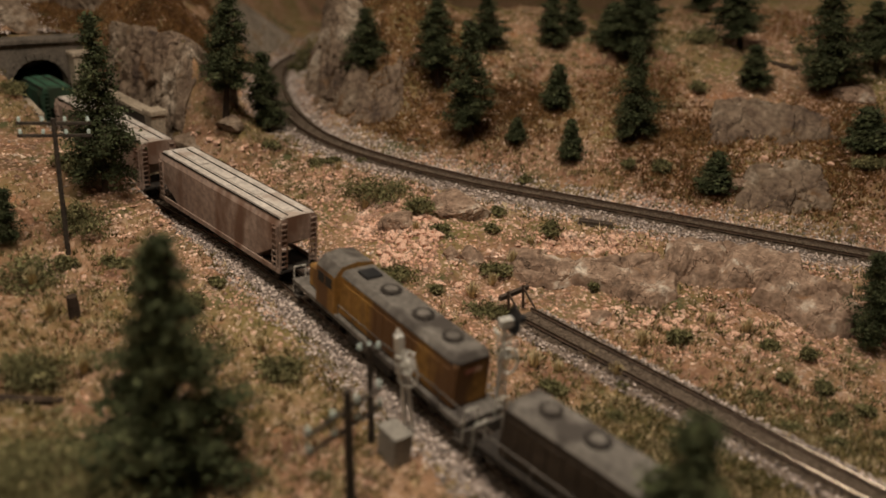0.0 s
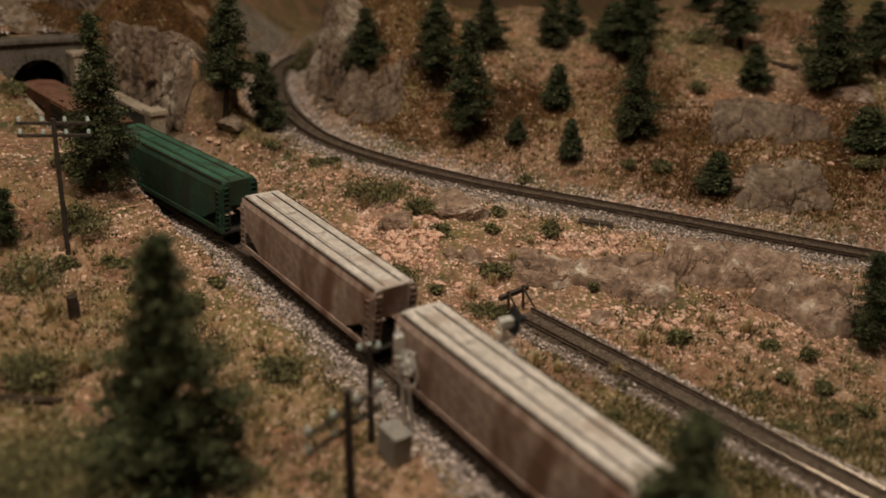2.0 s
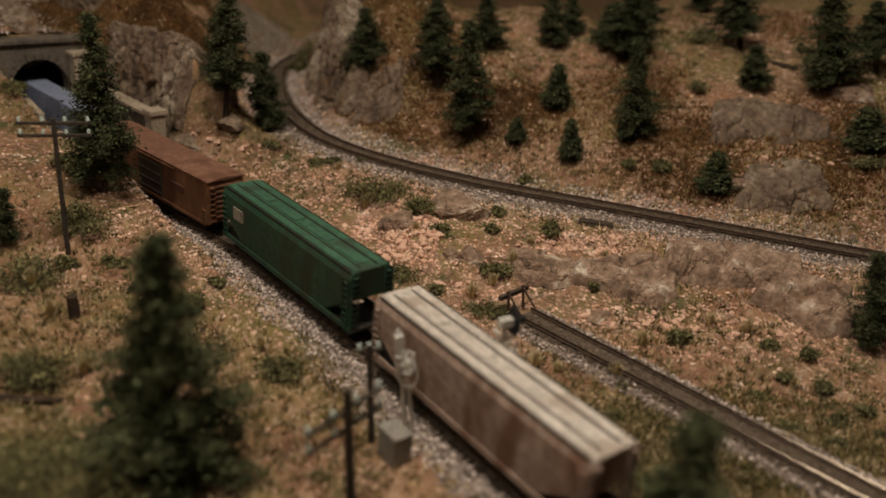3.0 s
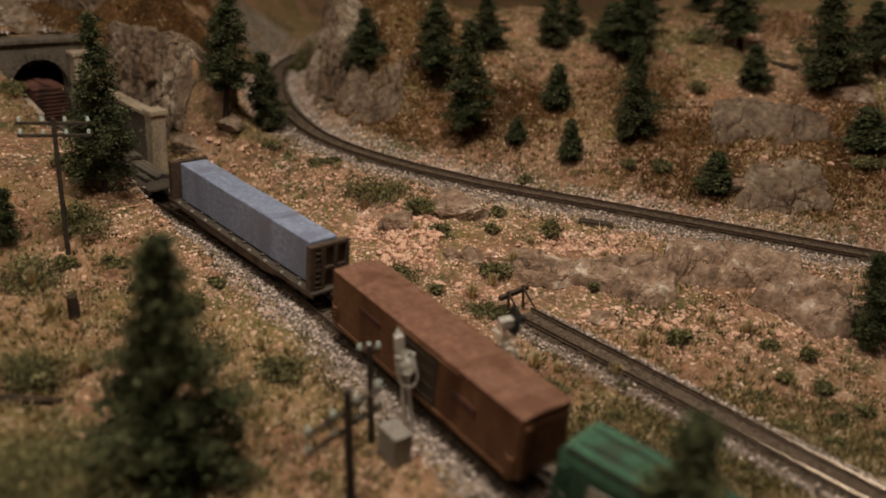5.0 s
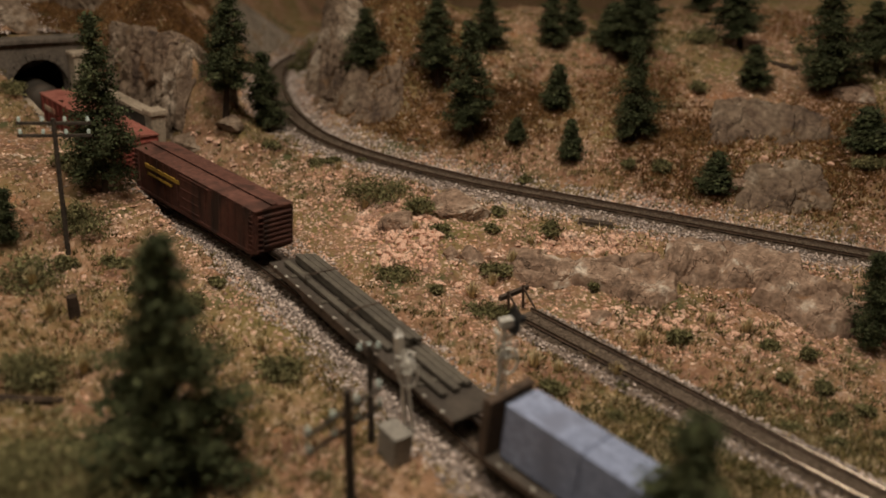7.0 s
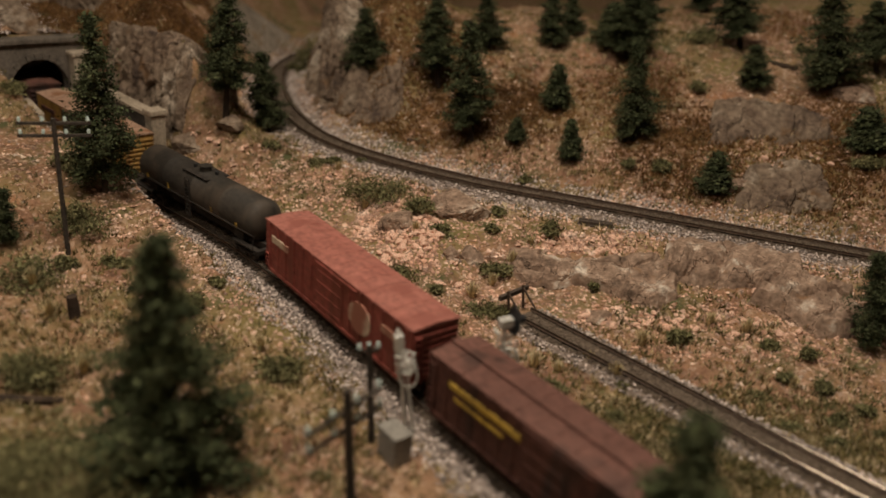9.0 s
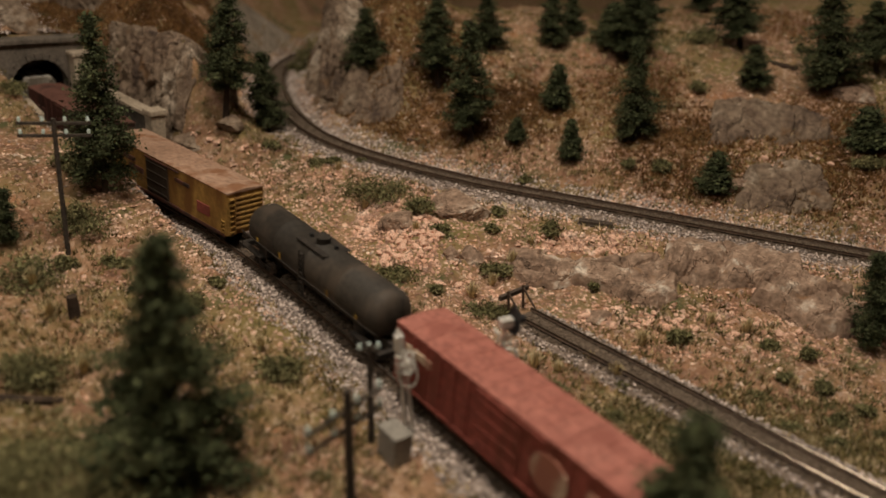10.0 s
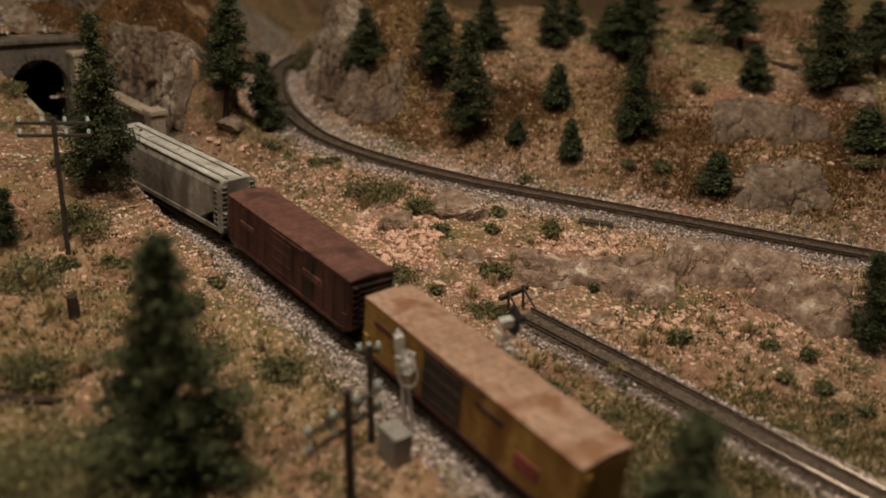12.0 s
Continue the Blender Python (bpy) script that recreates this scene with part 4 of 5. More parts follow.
# ---- trees ----
def conifer(h, spread, seed, dense=1.0, bare=0.16, taper=0.75):
    """A model spruce: tapered trunk, drooping limbs, crown of many small tufts in uneven tiers."""
    rng = np.random.default_rng(seed)
    th = empty("conifer_tree")
    bm = bmesh.new()
    tube(bm, (0, 0, -0.012), (0, 0, h * 0.97), 0.0028 * (h / 0.12) ** 0.7, 0.0004, 8)
    part("trunk", bm, BARK, th)
    bm = bmesh.new()
    tips = []
    tiers = int(15 * dense + 6)
    for i in range(tiers):
        f = i / tiers
        z = h * (bare + (0.985 - bare) * f)
        r = spread * (1 - f) ** taper * rng.uniform(0.5, 1.3) * min(1.0, 0.62 + 2.2 * f) + 0.0015
        for k in range(int(8 - 4 * f)):
            a = rng.uniform(0, 6.28)
            rr = r * rng.uniform(0.6, 1.12)
            e = (rr * math.cos(a), rr * math.sin(a), z - rr * rng.uniform(0.05, 0.35))
            tube(bm, (0, 0, z + 0.001), e, 0.00055, 0.00015, 4)
            tips.append(((0, 0, z), e, rr))
    tagged(part("branching", bm, BARK, th), kind="stuff")
    V, F = [], []
    for o, e, rr in tips:
        o, e = np.array(o), np.array(e)
        n = int((70 + 7600 * rr) * dense)
        t = rng.uniform(0.12, 1.05, n) ** 0.75
        c = o + (e - o) * t[:, None] + rng.normal(0, 1, (n, 3)) * np.array([0.0027, 0.0027, 0.0021]) * (0.7 + 14 * rr)
        s = rng.uniform(0.0005, 0.0011, n)
        q = rng.normal(0, 1, (n, 3, 3)) * s[:, None, None]
        q[:, :, 2] *= 0.8
        base = len(V)
        V += (c[:, None, :] + q).reshape(-1, 3).tolist()
        F += [(base + 3 * j, base + 3 * j + 1, base + 3 * j + 2) for j in range(n)]
    ob = raw("crown", V, F, NEEDLE, th)
    return th


TREES = {}


def plant(x, y, h, spread, z=None, lean=(0, 0), kind=0, turn=0):
    """Plants a tree; trees of one kind share their meshes."""
    label = "dark green model spruce with uneven tiers of needles"
    z = G(x, y) if z is None else z
    spread *= 1.08
    if kind not in TREES:
        H, S, seed, dense, bare = ((0.13, 0.026, 3, 1.0, 0.17), (0.085, 0.017, 5, 0.9, 0.14), (0.05, 0.013, 8, 0.9, 0.10), (0.13, 0.023, 11, 1.1, 0.24), (0.11, 0.026, 17, 1.0, 0.12), (0.13, 0.034, 29, 1.35, 0.05))[kind]
        TREES[kind] = (conifer(H, S, seed, dense, bare, 1.0 if kind == 5 else 0.75), H, S)
        ob, H, S = TREES[kind]
        tagged(ob, label, "tree", group="conifers")
        ob.matrix_world = pose(x, y, z, lean[0], lean[1], turn) @ Matrix.Diagonal((spread / S, spread / S, h / H, 1))
        return ob
    src, H, S = TREES[kind]
    return place_copy(src, pose(x, y, z, lean[0], lean[1], turn) @ Matrix.Diagonal((spread / S, spread / S, h / H, 1)))


def place_copy(src, m):
    ob = copy_thing(src, Matrix.Identity(4))
    ob.matrix_basis = m
    return ob


# ---- conifers: place, height, spread, lean, kind ----
TREES_BY_LINE = ((-0.282, 0.616, 0.148, 0.029, 0.0, 4), (-0.235, 0.803, 0.134, 0.0274, 2.0, 3), (-0.203, 0.855, 0.088, 0.0206, -6.0, 1), (0.018, 0.816, 0.127, 0.0286, -6.0, 0), (-0.023, 0.893, 0.103, 0.0257, -5.0, 3), (-0.108, 0.934, 0.075, 0.0302, -3.0, 4), (0.108, 0.867, 0.048, 0.0164, -3.0, 2), (0.121, 0.784, 0.042, 0.0128, -9.0, 2), (0.254, 0.741, 0.04, 0.0173, -2.0, 2), (0.188, 0.816, 0.105, 0.0255, -8.0, 4), (0.326, 0.89, 0.049, 0.0189, -16.0, 1), (0.328, 0.982, 0.074, 0.033, -15.0, 3), (0.407, 0.888, 0.113, 0.0382, -16, 4))
TREES_UPHILL = ((0.192, 0.956, 0.076, 0.0347, -3.0, 0), (0.108, 0.975, 0.065, 0.0195, -9.0, 1), (0.133, 1.005, 0.047, 0.0158, -10.0, 1), (0.031, 0.967, 0.068, 0.0262, -7.0, 4), (0.322, 0.519, 0.077, 0.0211, -16, 4), (0.463, 0.92, 0.08, 0.0256, -16, 3), (0.066, 0.81, 0.025, 0.0107, -7.0, 2), (-0.327, 0.535, 0.045, 0.012, 9.0, 1), (0.323, 1.134, 0.053, 0.0291, -14.0, 0), (0.217, 0.998, 0.069, 0.0289, -12.0, 3), (0.182, 0.985, 0.046, 0.0249, -11.0, 2), (0.418, 0.798, 0.041, 0.0227, -16, 2))
for i, (x, y, h, w, lean, kind) in enumerate(TREES_BY_LINE + TREES_UPHILL):
    plant(x, y, h, w, kind=kind, lean=(0, lean), turn=0)


# ---- shrubs: place, half width, height ----
SHRUBS_A = ((-0.069, 0.7, 0.029, 0.0148), (-0.025, 0.666, 0.0141, 0.0101), (-0.036, 0.586, 0.0161, 0.0074), (-0.001, 0.639, 0.0097, 0.0078), (0.09, 0.65, 0.009, 0.0099), (0.075, 0.756, 0.0056, 0.0056), (0.041, 0.545, 0.0157, 0.0096), (-0.095, 0.435, 0.015, 0.0093), (-0.282, 0.574, 0.0243, 0.0136), (-0.321, 0.64, 0.0133, 0.0117), (-0.177, 0.495, 0.0105, 0.0092), (-0.293, 0.501, 0.0226, 0.0172), (-0.24, 0.395, 0.0191, 0.0153), (-0.195, 0.316, 0.0281, 0.0182), (0.048, 0.676, 0.0071, 0.0041), (0.268, 0.505, 0.0063, 0.0081), (0.243, 0.516, 0.0054, 0.0045), (0.181, 0.526, 0.0071, 0.0071))
SHRUBS_B = ((0.268, 0.447, 0.0060, 0.0050), (0.288, 0.455, 0.0066, 0.005), (0.27, 0.475, 0.007, 0.0061), (0.244, 0.481, 0.0052, 0.0052), (0.124, 0.585, 0.0056, 0.0047), (0.205, 0.769, 0.0117, 0.0082), (0.175, 0.774, 0.007, 0.007), (0.278, 0.984, 0.0188, 0.0145), (0.256, 0.888, 0.0119, 0.0106), (0.116, 0.425, 0.006, 0.0052), (0.082, 0.451, 0.0077, 0.0046), (-0.166, 0.528, 0.0061, 0.0044), (0.406, 0.768, 0.0138, 0.01), (-0.48, 0.888, 0.0184, 0.0147), (-0.456, 0.796, 0.0146, 0.0093), (0.047, 0.607, 0.0132, 0.0066), (-0.003, 0.566, 0.0045, 0.0036), (0.258, 0.424, 0.0060, 0.0045), (0.296, 0.432, 0.0075, 0.0050), (0.236, 0.438, 0.0055, 0.0040))
SHRUBS_C = ((-0.222, 1.171, 0.0153, 0.0339), (-0.238, 1.153, 0.0118, 0.0118), (-0.117, 0.762, 0.0069, 0.0046), (-0.133, 0.76, 0.008, 0.0046), (-0.185, 0.789, 0.0084, 0.006), (-0.09, 0.774, 0.0046, 0.0035), (0.129, 0.614, 0.0038, 0.0034), (0.401, 0.979, 0.0105, 0.0075), (0.179, 1.02, 0.0147, 0.0103), (-0.178, 0.488, 0.0092, 0.0083), (-0.275, 0.528, 0.0074, 0.0055), (-0.241, 0.537, 0.0091, 0.0064), (0.129, 0.461, 0.004, 0.0032), (0.041, 0.65, 0.0049, 0.0035), (0.223, 0.469, 0.0059, 0.0034))


# ---- rocks: place, half width, height ----
OUTCROPS = ((-0.041, 0.653, 0.0189, 0.0149), (0.023, 0.617, 0.0133, 0.0095), (0.008, 0.613, 0.0104, 0.0066), (0.012, 0.68, 0.0307, 0.0113))
OUTCROPS_HILL = ((0.428, 0.877, 0.0264, 0.0194), (0.126, 0.555, 0.0135, 0.0081), (0.276, 0.749, 0.0175, 0.0117))
CLIFFS = ((-0.275, 0.797, 0.0186, 0.0186), (-0.228, 0.797, 0.0151, 0.0121))

STRAW_AT = ((-0.075, 0.683, 0.0104), (0.207, 0.544, 0.0082), (0.232, 0.534, 0.0091), (0.153, 0.521, 0.0096), (0.126, 0.475, 0.0089), (0.07, 0.477, 0.0103), (0.026, 0.569, 0.0099), (-0.211, 0.41, 0.01), (-0.116, 0.461, 0.0078), (0.086, 0.475, 0.0064), (0.059, 0.615, 0.0086), (-0.259, 0.467, 0.0102), (0.248, 0.476, 0.006), (-0.025, 0.639, 0.0068), (0.042, 0.59, 0.0083), (0.11, 0.494, 0.0058), (-0.282, 0.491, 0.0107), (-0.051, 0.591, 0.0056), (-0.109, 0.747, 0.0056), (0.075, 0.64, 0.0049), (0.005, 0.503, 0.0041))


def shrub(x, y, w, h, seed, mat_=None):
    """A clump of foam foliage: twigs and many small leaf flakes in uneven lumps."""
    rng = np.random.default_rng(seed)
    th = tagged(empty("shrub", pose(x, y, G(x, y))), "dusty green scenic shrub on the slope", "shrub", group="shrubs")
    bm = bmesh.new()
    lumps = []
    for k in range(max(5, int(w / 0.0022))):
        a, r = rng.uniform(0, 6.28), w * math.sqrt(rng.uniform(0, 1)) * 0.85
        c = (r * math.cos(a), r * math.sin(a) * 0.8, h * rng.uniform(0.25, 0.95) * (1 - 0.45 * (r / w) ** 2))
        lumps.append(c)
        tube(bm, (c[0] * 0.3, c[1] * 0.3, -0.003), c, 0.0004, 0.0002, 4)
    tagged(part("brushwood", bm, BARK, th), kind="stuff")
    n = int(800 + 84000 * w)
    L = np.array(lumps)[rng.integers(0, len(lumps), n)]
    c = L + rng.normal(0, 1, (n, 3)) * np.array([0.28 * w, 0.26 * w, 0.2 * h])
    c[:, 2] = np.maximum(c[:, 2], 0.0)
    q = rng.normal(0, 1, (n, 3, 3)) * rng.uniform(0.0005, 0.0013, n)[:, None, None]
    raw("foliage", (c[:, None, :] + q).reshape(-1, 3).tolist(), [(3 * j, 3 * j + 1, 3 * j + 2) for j in range(n)], mat_ or SHRUB, th)


for i, (x, y, w, h) in enumerate(SHRUBS_A + SHRUBS_B + SHRUBS_C):
    shrub(x, y, w, h * 1.12, 100 + i)
shrub(-0.165, 0.285, 0.034, 0.045, 300)
shrub(-0.045, 0.285, 0.024, 0.018, 301)
shrub(0.005, 0.262, 0.03, 0.014, 302)


def rock(name, x, y, w, h, seed, material, label, deep=None, turn=None, sub=4, jag=1.0):
    """A faceted, weathered rock, half sunk in the ground."""
    rnd = random.Random(seed)
    bm = bmesh.new()
    bmesh.ops.create_icosphere(bm, subdivisions=sub, radius=1)
    planes = []
    for _ in range(22):
        v = Vector((rnd.gauss(0, 1), rnd.gauss(0, 1), rnd.gauss(0, 0.8))).normalized()
        planes.append((v, rnd.uniform(0.66, 1.0)))
    off = Vector((rnd.uniform(-9, 9), rnd.uniform(-9, 9), rnd.uniform(-9, 9)))
    deep = deep or w * 0.7
    for v in bm.verts:
        d = v.co.normalized()
        r = 1.15
        for nrm, k in planes:
            c = d.dot(nrm)
            if c > 0.05:
                r = min(r, k / c)
        r *= 1 + 0.09 * jag * noise.fractal(d * 1.6 + off, 1.0, 2.0, 5) + 0.07 * jag * (0.5 - abs(noise.fractal(d * 5 + off, 0.7, 2.2, 4))) - 0.09 * jag * max(0, 0.05 - abs(noise.noise(d * 2.2 - off))) / 0.05
        r -= 0.05 * max(0, 0.035 - abs(noise.noise(d * 4.5 + off * 2))) / 0.035
        v.co = Vector((d.x * w * r, d.y * deep * r, d.z * 1.3 * h * r))
    ob = part(name, bm, material)
    ob.matrix_world = pose(x, y, G(x, y) - 0.28 * h, rnd.uniform(-8, 8), rnd.uniform(-8, 8), rnd.uniform(-25, 25) if turn is None else turn)
    return tagged(ob, label, "rock", group="rocks")


ROCK_GREY = mat("slope_rock_pale_grey", [(0.13, 0.105, 0.08), (0.22, 0.18, 0.14), (0.28, 0.23, 0.18)], 22, 0.92, bump=0.8, fine=140, detail=9, spots=(40, 0.03, (0.20, 0.13, 0.07)), spec=0.12)


def along(points, t):
    """A point on a line of plan points, t from 0 to 1."""
    f = t * (len(points) - 1)
    i = min(int(f), len(points) - 2)
    return Vector(points[i]).lerp(Vector(points[i + 1]), f - i)


def blocky(p, off):
    """Relief of fractured rock: tilted blocks with fissures between them, from about -1 to 1."""
    w = p + 0.25 * noise.noise_vector(p * 1.7 + off)
    d, c = noise.voronoi(w + off)
    block = noise.noise(c[0] * 7.3) * 0.9
    tilt = (w + off - c[0]).dot(noise.noise_vector(c[0] * 3.1)) * 1.1
    crack = max(0.0, 1 - (d[1] - d[0]) / 0.10)
    return block + tilt - 0.7 * crack + 0.42 * noise.fractal(p * 3.4 + off, 0.75, 2.1, 5)


def rock_patch(label, foot, brow, bulge, seed, material, size=0.022, nu=84, nv=44):
    """An outcrop bedded in the slope between its foot and its brow."""
    off = Vector((seed * 3.7, seed * 1.9, seed * 0.7))
    P = []
    for j in range(nv + 1):
        for i in range(nu + 1):
            u, v = i / nu, j / nv
            p = along(foot, u).lerp(along(brow, u), v)
            P.append((p.x, p.y, u, v))
    Z = height([p[0] for p in P], [p[1] for p in P])
    V = []
    for (x, y, u, v), z in zip(P, Z):
        q = Vector((x, y, z)) / size
        e = min(u * 1.6, (1 - u) * 1.6, v * 1.3, (1 - v) * 0.9) + 0.16 * noise.fractal(q * 0.8 + off, 0.9, 2.0, 4)
        t = min(max(e / 0.16, 0), 1)
        t = t * t * (3 - 2 * t)
        r = blocky(q, off)
        V.append((x, y - 0.002 * r * t, z - 0.004 * (1 - t) + bulge * t * (0.75 + 0.42 * r)))
    F = [(j * (nu + 1) + i, j * (nu + 1) + i + 1, (j + 1) * (nu + 1) + i + 1, (j + 1) * (nu + 1) + i) for j in range(nv) for i in range(nu)]
    return tagged(raw("rock_outcrop", V, F, material), label, "rock", group="rocks")


def rock_face(name, label, foot, tops, lean, seed, material, size=0.03, jag=1.0, nu=120, nv=70, back=0.05, base=None):
    """A steep cliff: a folded wall of blocks from its foot up to the given heights, leaning back and rolling over at the top."""
    off = Vector((seed * 2.3, seed * 4.1, seed * 1.1))
    V = []
    for j in range(nv + 1):
        for i in range(nu + 1):
            u, v = i / nu, j / nv
            p = along(foot, u)
            d = along(foot, min(u + 0.08, 1)) - along(foot, max(u - 0.08, 0))
            nrm = Vector((-d.y, d.x)).normalized()
            f = u * (len(tops) - 1)
            k = min(int(f), len(tops) - 2)
            top = tops[k] + (tops[k + 1] - tops[k]) * (f - k)
            low = -0.012 if base is None else base
            w = min(v / 0.72, 1.0)
            roll = max(0.0, (v - 0.72) / 0.28)
            z = low + (top - low) * (w ** 0.9)
            q = Vector((p.x, p.y, z * 0.55)) / size
            r = blocky(q, off) * jag + 0.6 * jag * noise.noise(Vector((q.x * 2.2, q.y * 2.2, z / size * 0.25)) + off)
            o = lean * (z - low) * (0.55 + 0.45 * w) - 0.0058 * r * min(1.0, 4 * (1 - roll))
            o += back * roll
            z += 0.010 * noise.noise(Vector((q.x, q.y, 3.0)) * 1.3 + off) * w - 0.030 * roll ** 1.6
            V.append((p.x + nrm.x * o, p.y + nrm.y * o, z))
    F = [(j * (nu + 1) + i, j * (nu + 1) + i + 1, (j + 1) * (nu + 1) + i + 1, (j + 1) * (nu + 1) + i) for j in range(nv) for i in range(nu)]
    return tagged(raw(name, V, F, material), label, "cliff", group="cliffs")


def beside_main(s_, o):
    p, h = on_main(s_), bend(s_)
    return (p.x - o * math.sin(h), p.y + o * math.cos(h))


for i, (x, y, w, h) in enumerate(OUTCROPS):
    rock("rock_outcrop", x, y, w, h * 0.95, 400 + i, ROCK, "cracked grey-brown rock outcrop in the bank", deep=w * 0.85, sub=5, jag=0.55)
for i, (x, y, w, h) in enumerate(OUTCROPS_HILL):
    rock("rock_outcrop", x, y, w, h * 0.8, 431 + i, ROCK, "weathered rock in the wooded hillside", sub=5, jag=0.55)
rock_patch("low brown rock face in the bank above the siding", [(0.040, 0.602), (0.084, 0.590), (0.116, 0.590), (0.145, 0.572), (0.170, 0.558), (0.196, 0.572)], [(0.036, 0.640), (0.080, 0.630), (0.126, 0.618), (0.160, 0.622), (0.180, 0.620), (0.196, 0.604)], 0.0095, 3, ROCK, 0.040)
rock_patch("grey-brown slabs of fissured rock below the rear line", [(0.180, 0.598), (0.203, 0.576), (0.229, 0.572), (0.257, 0.578), (0.288, 0.585)], [(0.188, 0.636), (0.215, 0.652), (0.251, 0.647), (0.290, 0.634), (0.310, 0.610)], 0.0150, 8, ROCK, 0.046)
rock_patch("pale grey cracked slab of rock in the bank", [(0.232, 0.566), (0.258, 0.548), (0.280, 0.524), (0.302, 0.522), (0.318, 0.535)], [(0.254, 0.590), (0.268, 0.598), (0.284, 0.596), (0.300, 0.580), (0.318, 0.566)], 0.0160, 14, ROCK, 0.050)
rock_patch("flat weathered rock face on the wooded hill", [(0.255, 0.800), (0.300, 0.800), (0.342, 0.798), (0.392, 0.804)], [(0.275, 0.866), (0.295, 0.872), (0.352, 0.856), (0.385, 0.842)], 0.0105, 21, CLIFF, 0.050)
rock_patch("dark rock face on the slope above the rear line", [(0.262, 0.716), (0.290, 0.708), (0.320, 0.702), (0.368, 0.704)], [(0.290, 0.778), (0.315, 0.786), (0.339, 0.790), (0.365, 0.768)], 0.0110, 27, CLIFF, 0.046)
rock_patch("stained rock on the slope under the knob", [(-0.118, 0.868), (-0.090, 0.860), (-0.060, 0.862)], [(-0.120, 0.935), (-0.085, 0.930), (-0.050, 0.915)], 0.0080, 31, CLIFF, 0.030)
rock_face("rock_cliff", "steep folded rock cliff inside the curve", [(-0.186, 1.26), (-0.208, 1.18), (-0.211, 1.09), (-0.199, 1.01), (-0.174, 0.945), (-0.142, 0.897), (-0.104, 0.872)], [0.150, 0.170, 0.172, 0.165, 0.135, 0.100, 0.062], 0.22, 5, CLIFF, 0.042, 1.3)
rock_face("rock_cliff", "dark fissured cliff behind the concrete wing wall", [beside_main(a, b) for a, b in ((-0.315, 0.062), (-0.26, 0.060), (-0.21, 0.060), (-0.165, 0.060), (-0.135, 0.070), (-0.118, 0.090), (-0.110, 0.125))], [0.118, 0.120, 0.126, 0.126, 0.115, 0.105, 0.110], 0.20, 11, CLIFF, 0.032, 1.1, base=0.02)
rock_face("slope_rock", "smooth pale grey rock slope beyond the curve", [(-0.345, 1.05), (-0.318, 1.13), (-0.302, 1.20), (-0.282, 1.27), (-0.262, 1.33)], [0.140, 0.140, 0.125, 0.090, 0.050], 0.75, 17, ROCK_GREY, 0.06, 0.35, base=0.02)
for i, (x, y, w, h) in enumerate(((-0.53, 0.93, 0.05, 0.035), (-0.60, 0.88, 0.05, 0.04), (-0.46, 1.02, 0.05, 0.05), (-0.55, 1.02, 0.06, 0.05), (-0.42, 1.06, 0.06, 0.07))):
    rock("mountain_rock", x, y, w, h, 520 + i, CLIFF, "dark fissured rock on the mountain over the tunnel", deep=w * 0.7, sub=5, jag=1.1)
for i, (x, y, w, h) in enumerate(CLIFFS):
    rock("cliff_rock", x, y, w * 1.05, h * 0.58, 460 + i, CLIFF, "fissured rock at the foot of the cliff", deep=w * 0.9, sub=5, jag=1.1)

# ---- talus: countable stones in three falls, then loose grit ----
STONE_MESHES = []
for k in range(7):
    rnd = random.Random(900 + k)
    bm = bmesh.new()
    bmesh.ops.create_icosphere(bm, subdivisions=1, radius=1)
    for v in bm.verts:
        v.co *= rnd.uniform(0.72, 1.18)
        v.co.z *= 0.72
    me = bpy.data.meshes.new("stone")
    bm.to_mesh(me)
    bm.free()
    me.materials.append(PEBBLE)
    STONE_MESHES.append(me)


def fall(x, y, rx, ry, n, lo, hi, turn=0.0):
    for _ in range(n):
        a, r = random.uniform(0, 6.28), math.sqrt(random.random())
        u, v = r * rx * math.cos(a), r * ry * math.sin(a)
        c, s = math.cos(turn), math.sin(turn)
        px_, py_ = x + u * c - v * s, y + u * s + v * c
        size = lo + (hi - lo) * random.random() ** 2
        ob = new("stone", random.choice(STONE_MESHES))
        ob.matrix_world = pose(px_, py_, G(px_, py_) + size * 0.25, random.uniform(-25, 25), random.uniform(-25, 25), random.uniform(0, 360)) @ Matrix.Diagonal((size, size * random.uniform(0.6, 1), size * random.uniform(0.6, 1), 1))
        tagged(ob, "angular pink talus stone on the slope", "stone", group="talus stones")


fall(-0.030, 0.622, 0.020, 0.045, 120, 0.0022, 0.0058, -0.5)
fall(-0.056, 0.655, 0.020, 0.028, 28, 0.0016, 0.0036, -0.5)
fall(0.005, 0.590, 0.022, 0.022, 16, 0.0020, 0.0050)
fall(0.120, 0.640, 0.040, 0.014, 46, 0.0018, 0.0044, -0.1)
fall(0.150, 0.548, 0.045, 0.012, 20, 0.0024, 0.0062)
fall(0.215, 0.545, 0.030, 0.012, 10, 0.0022, 0.0056)
fall(0.26, 0.530, 0.04, 0.012, 12, 0.0020, 0.0055)
fall(0.335, 0.772, 0.045, 0.014, 20, 0.0018, 0.0055)
fall(-0.265, 0.785, 0.030, 0.020, 14, 0.0018, 0.0046)


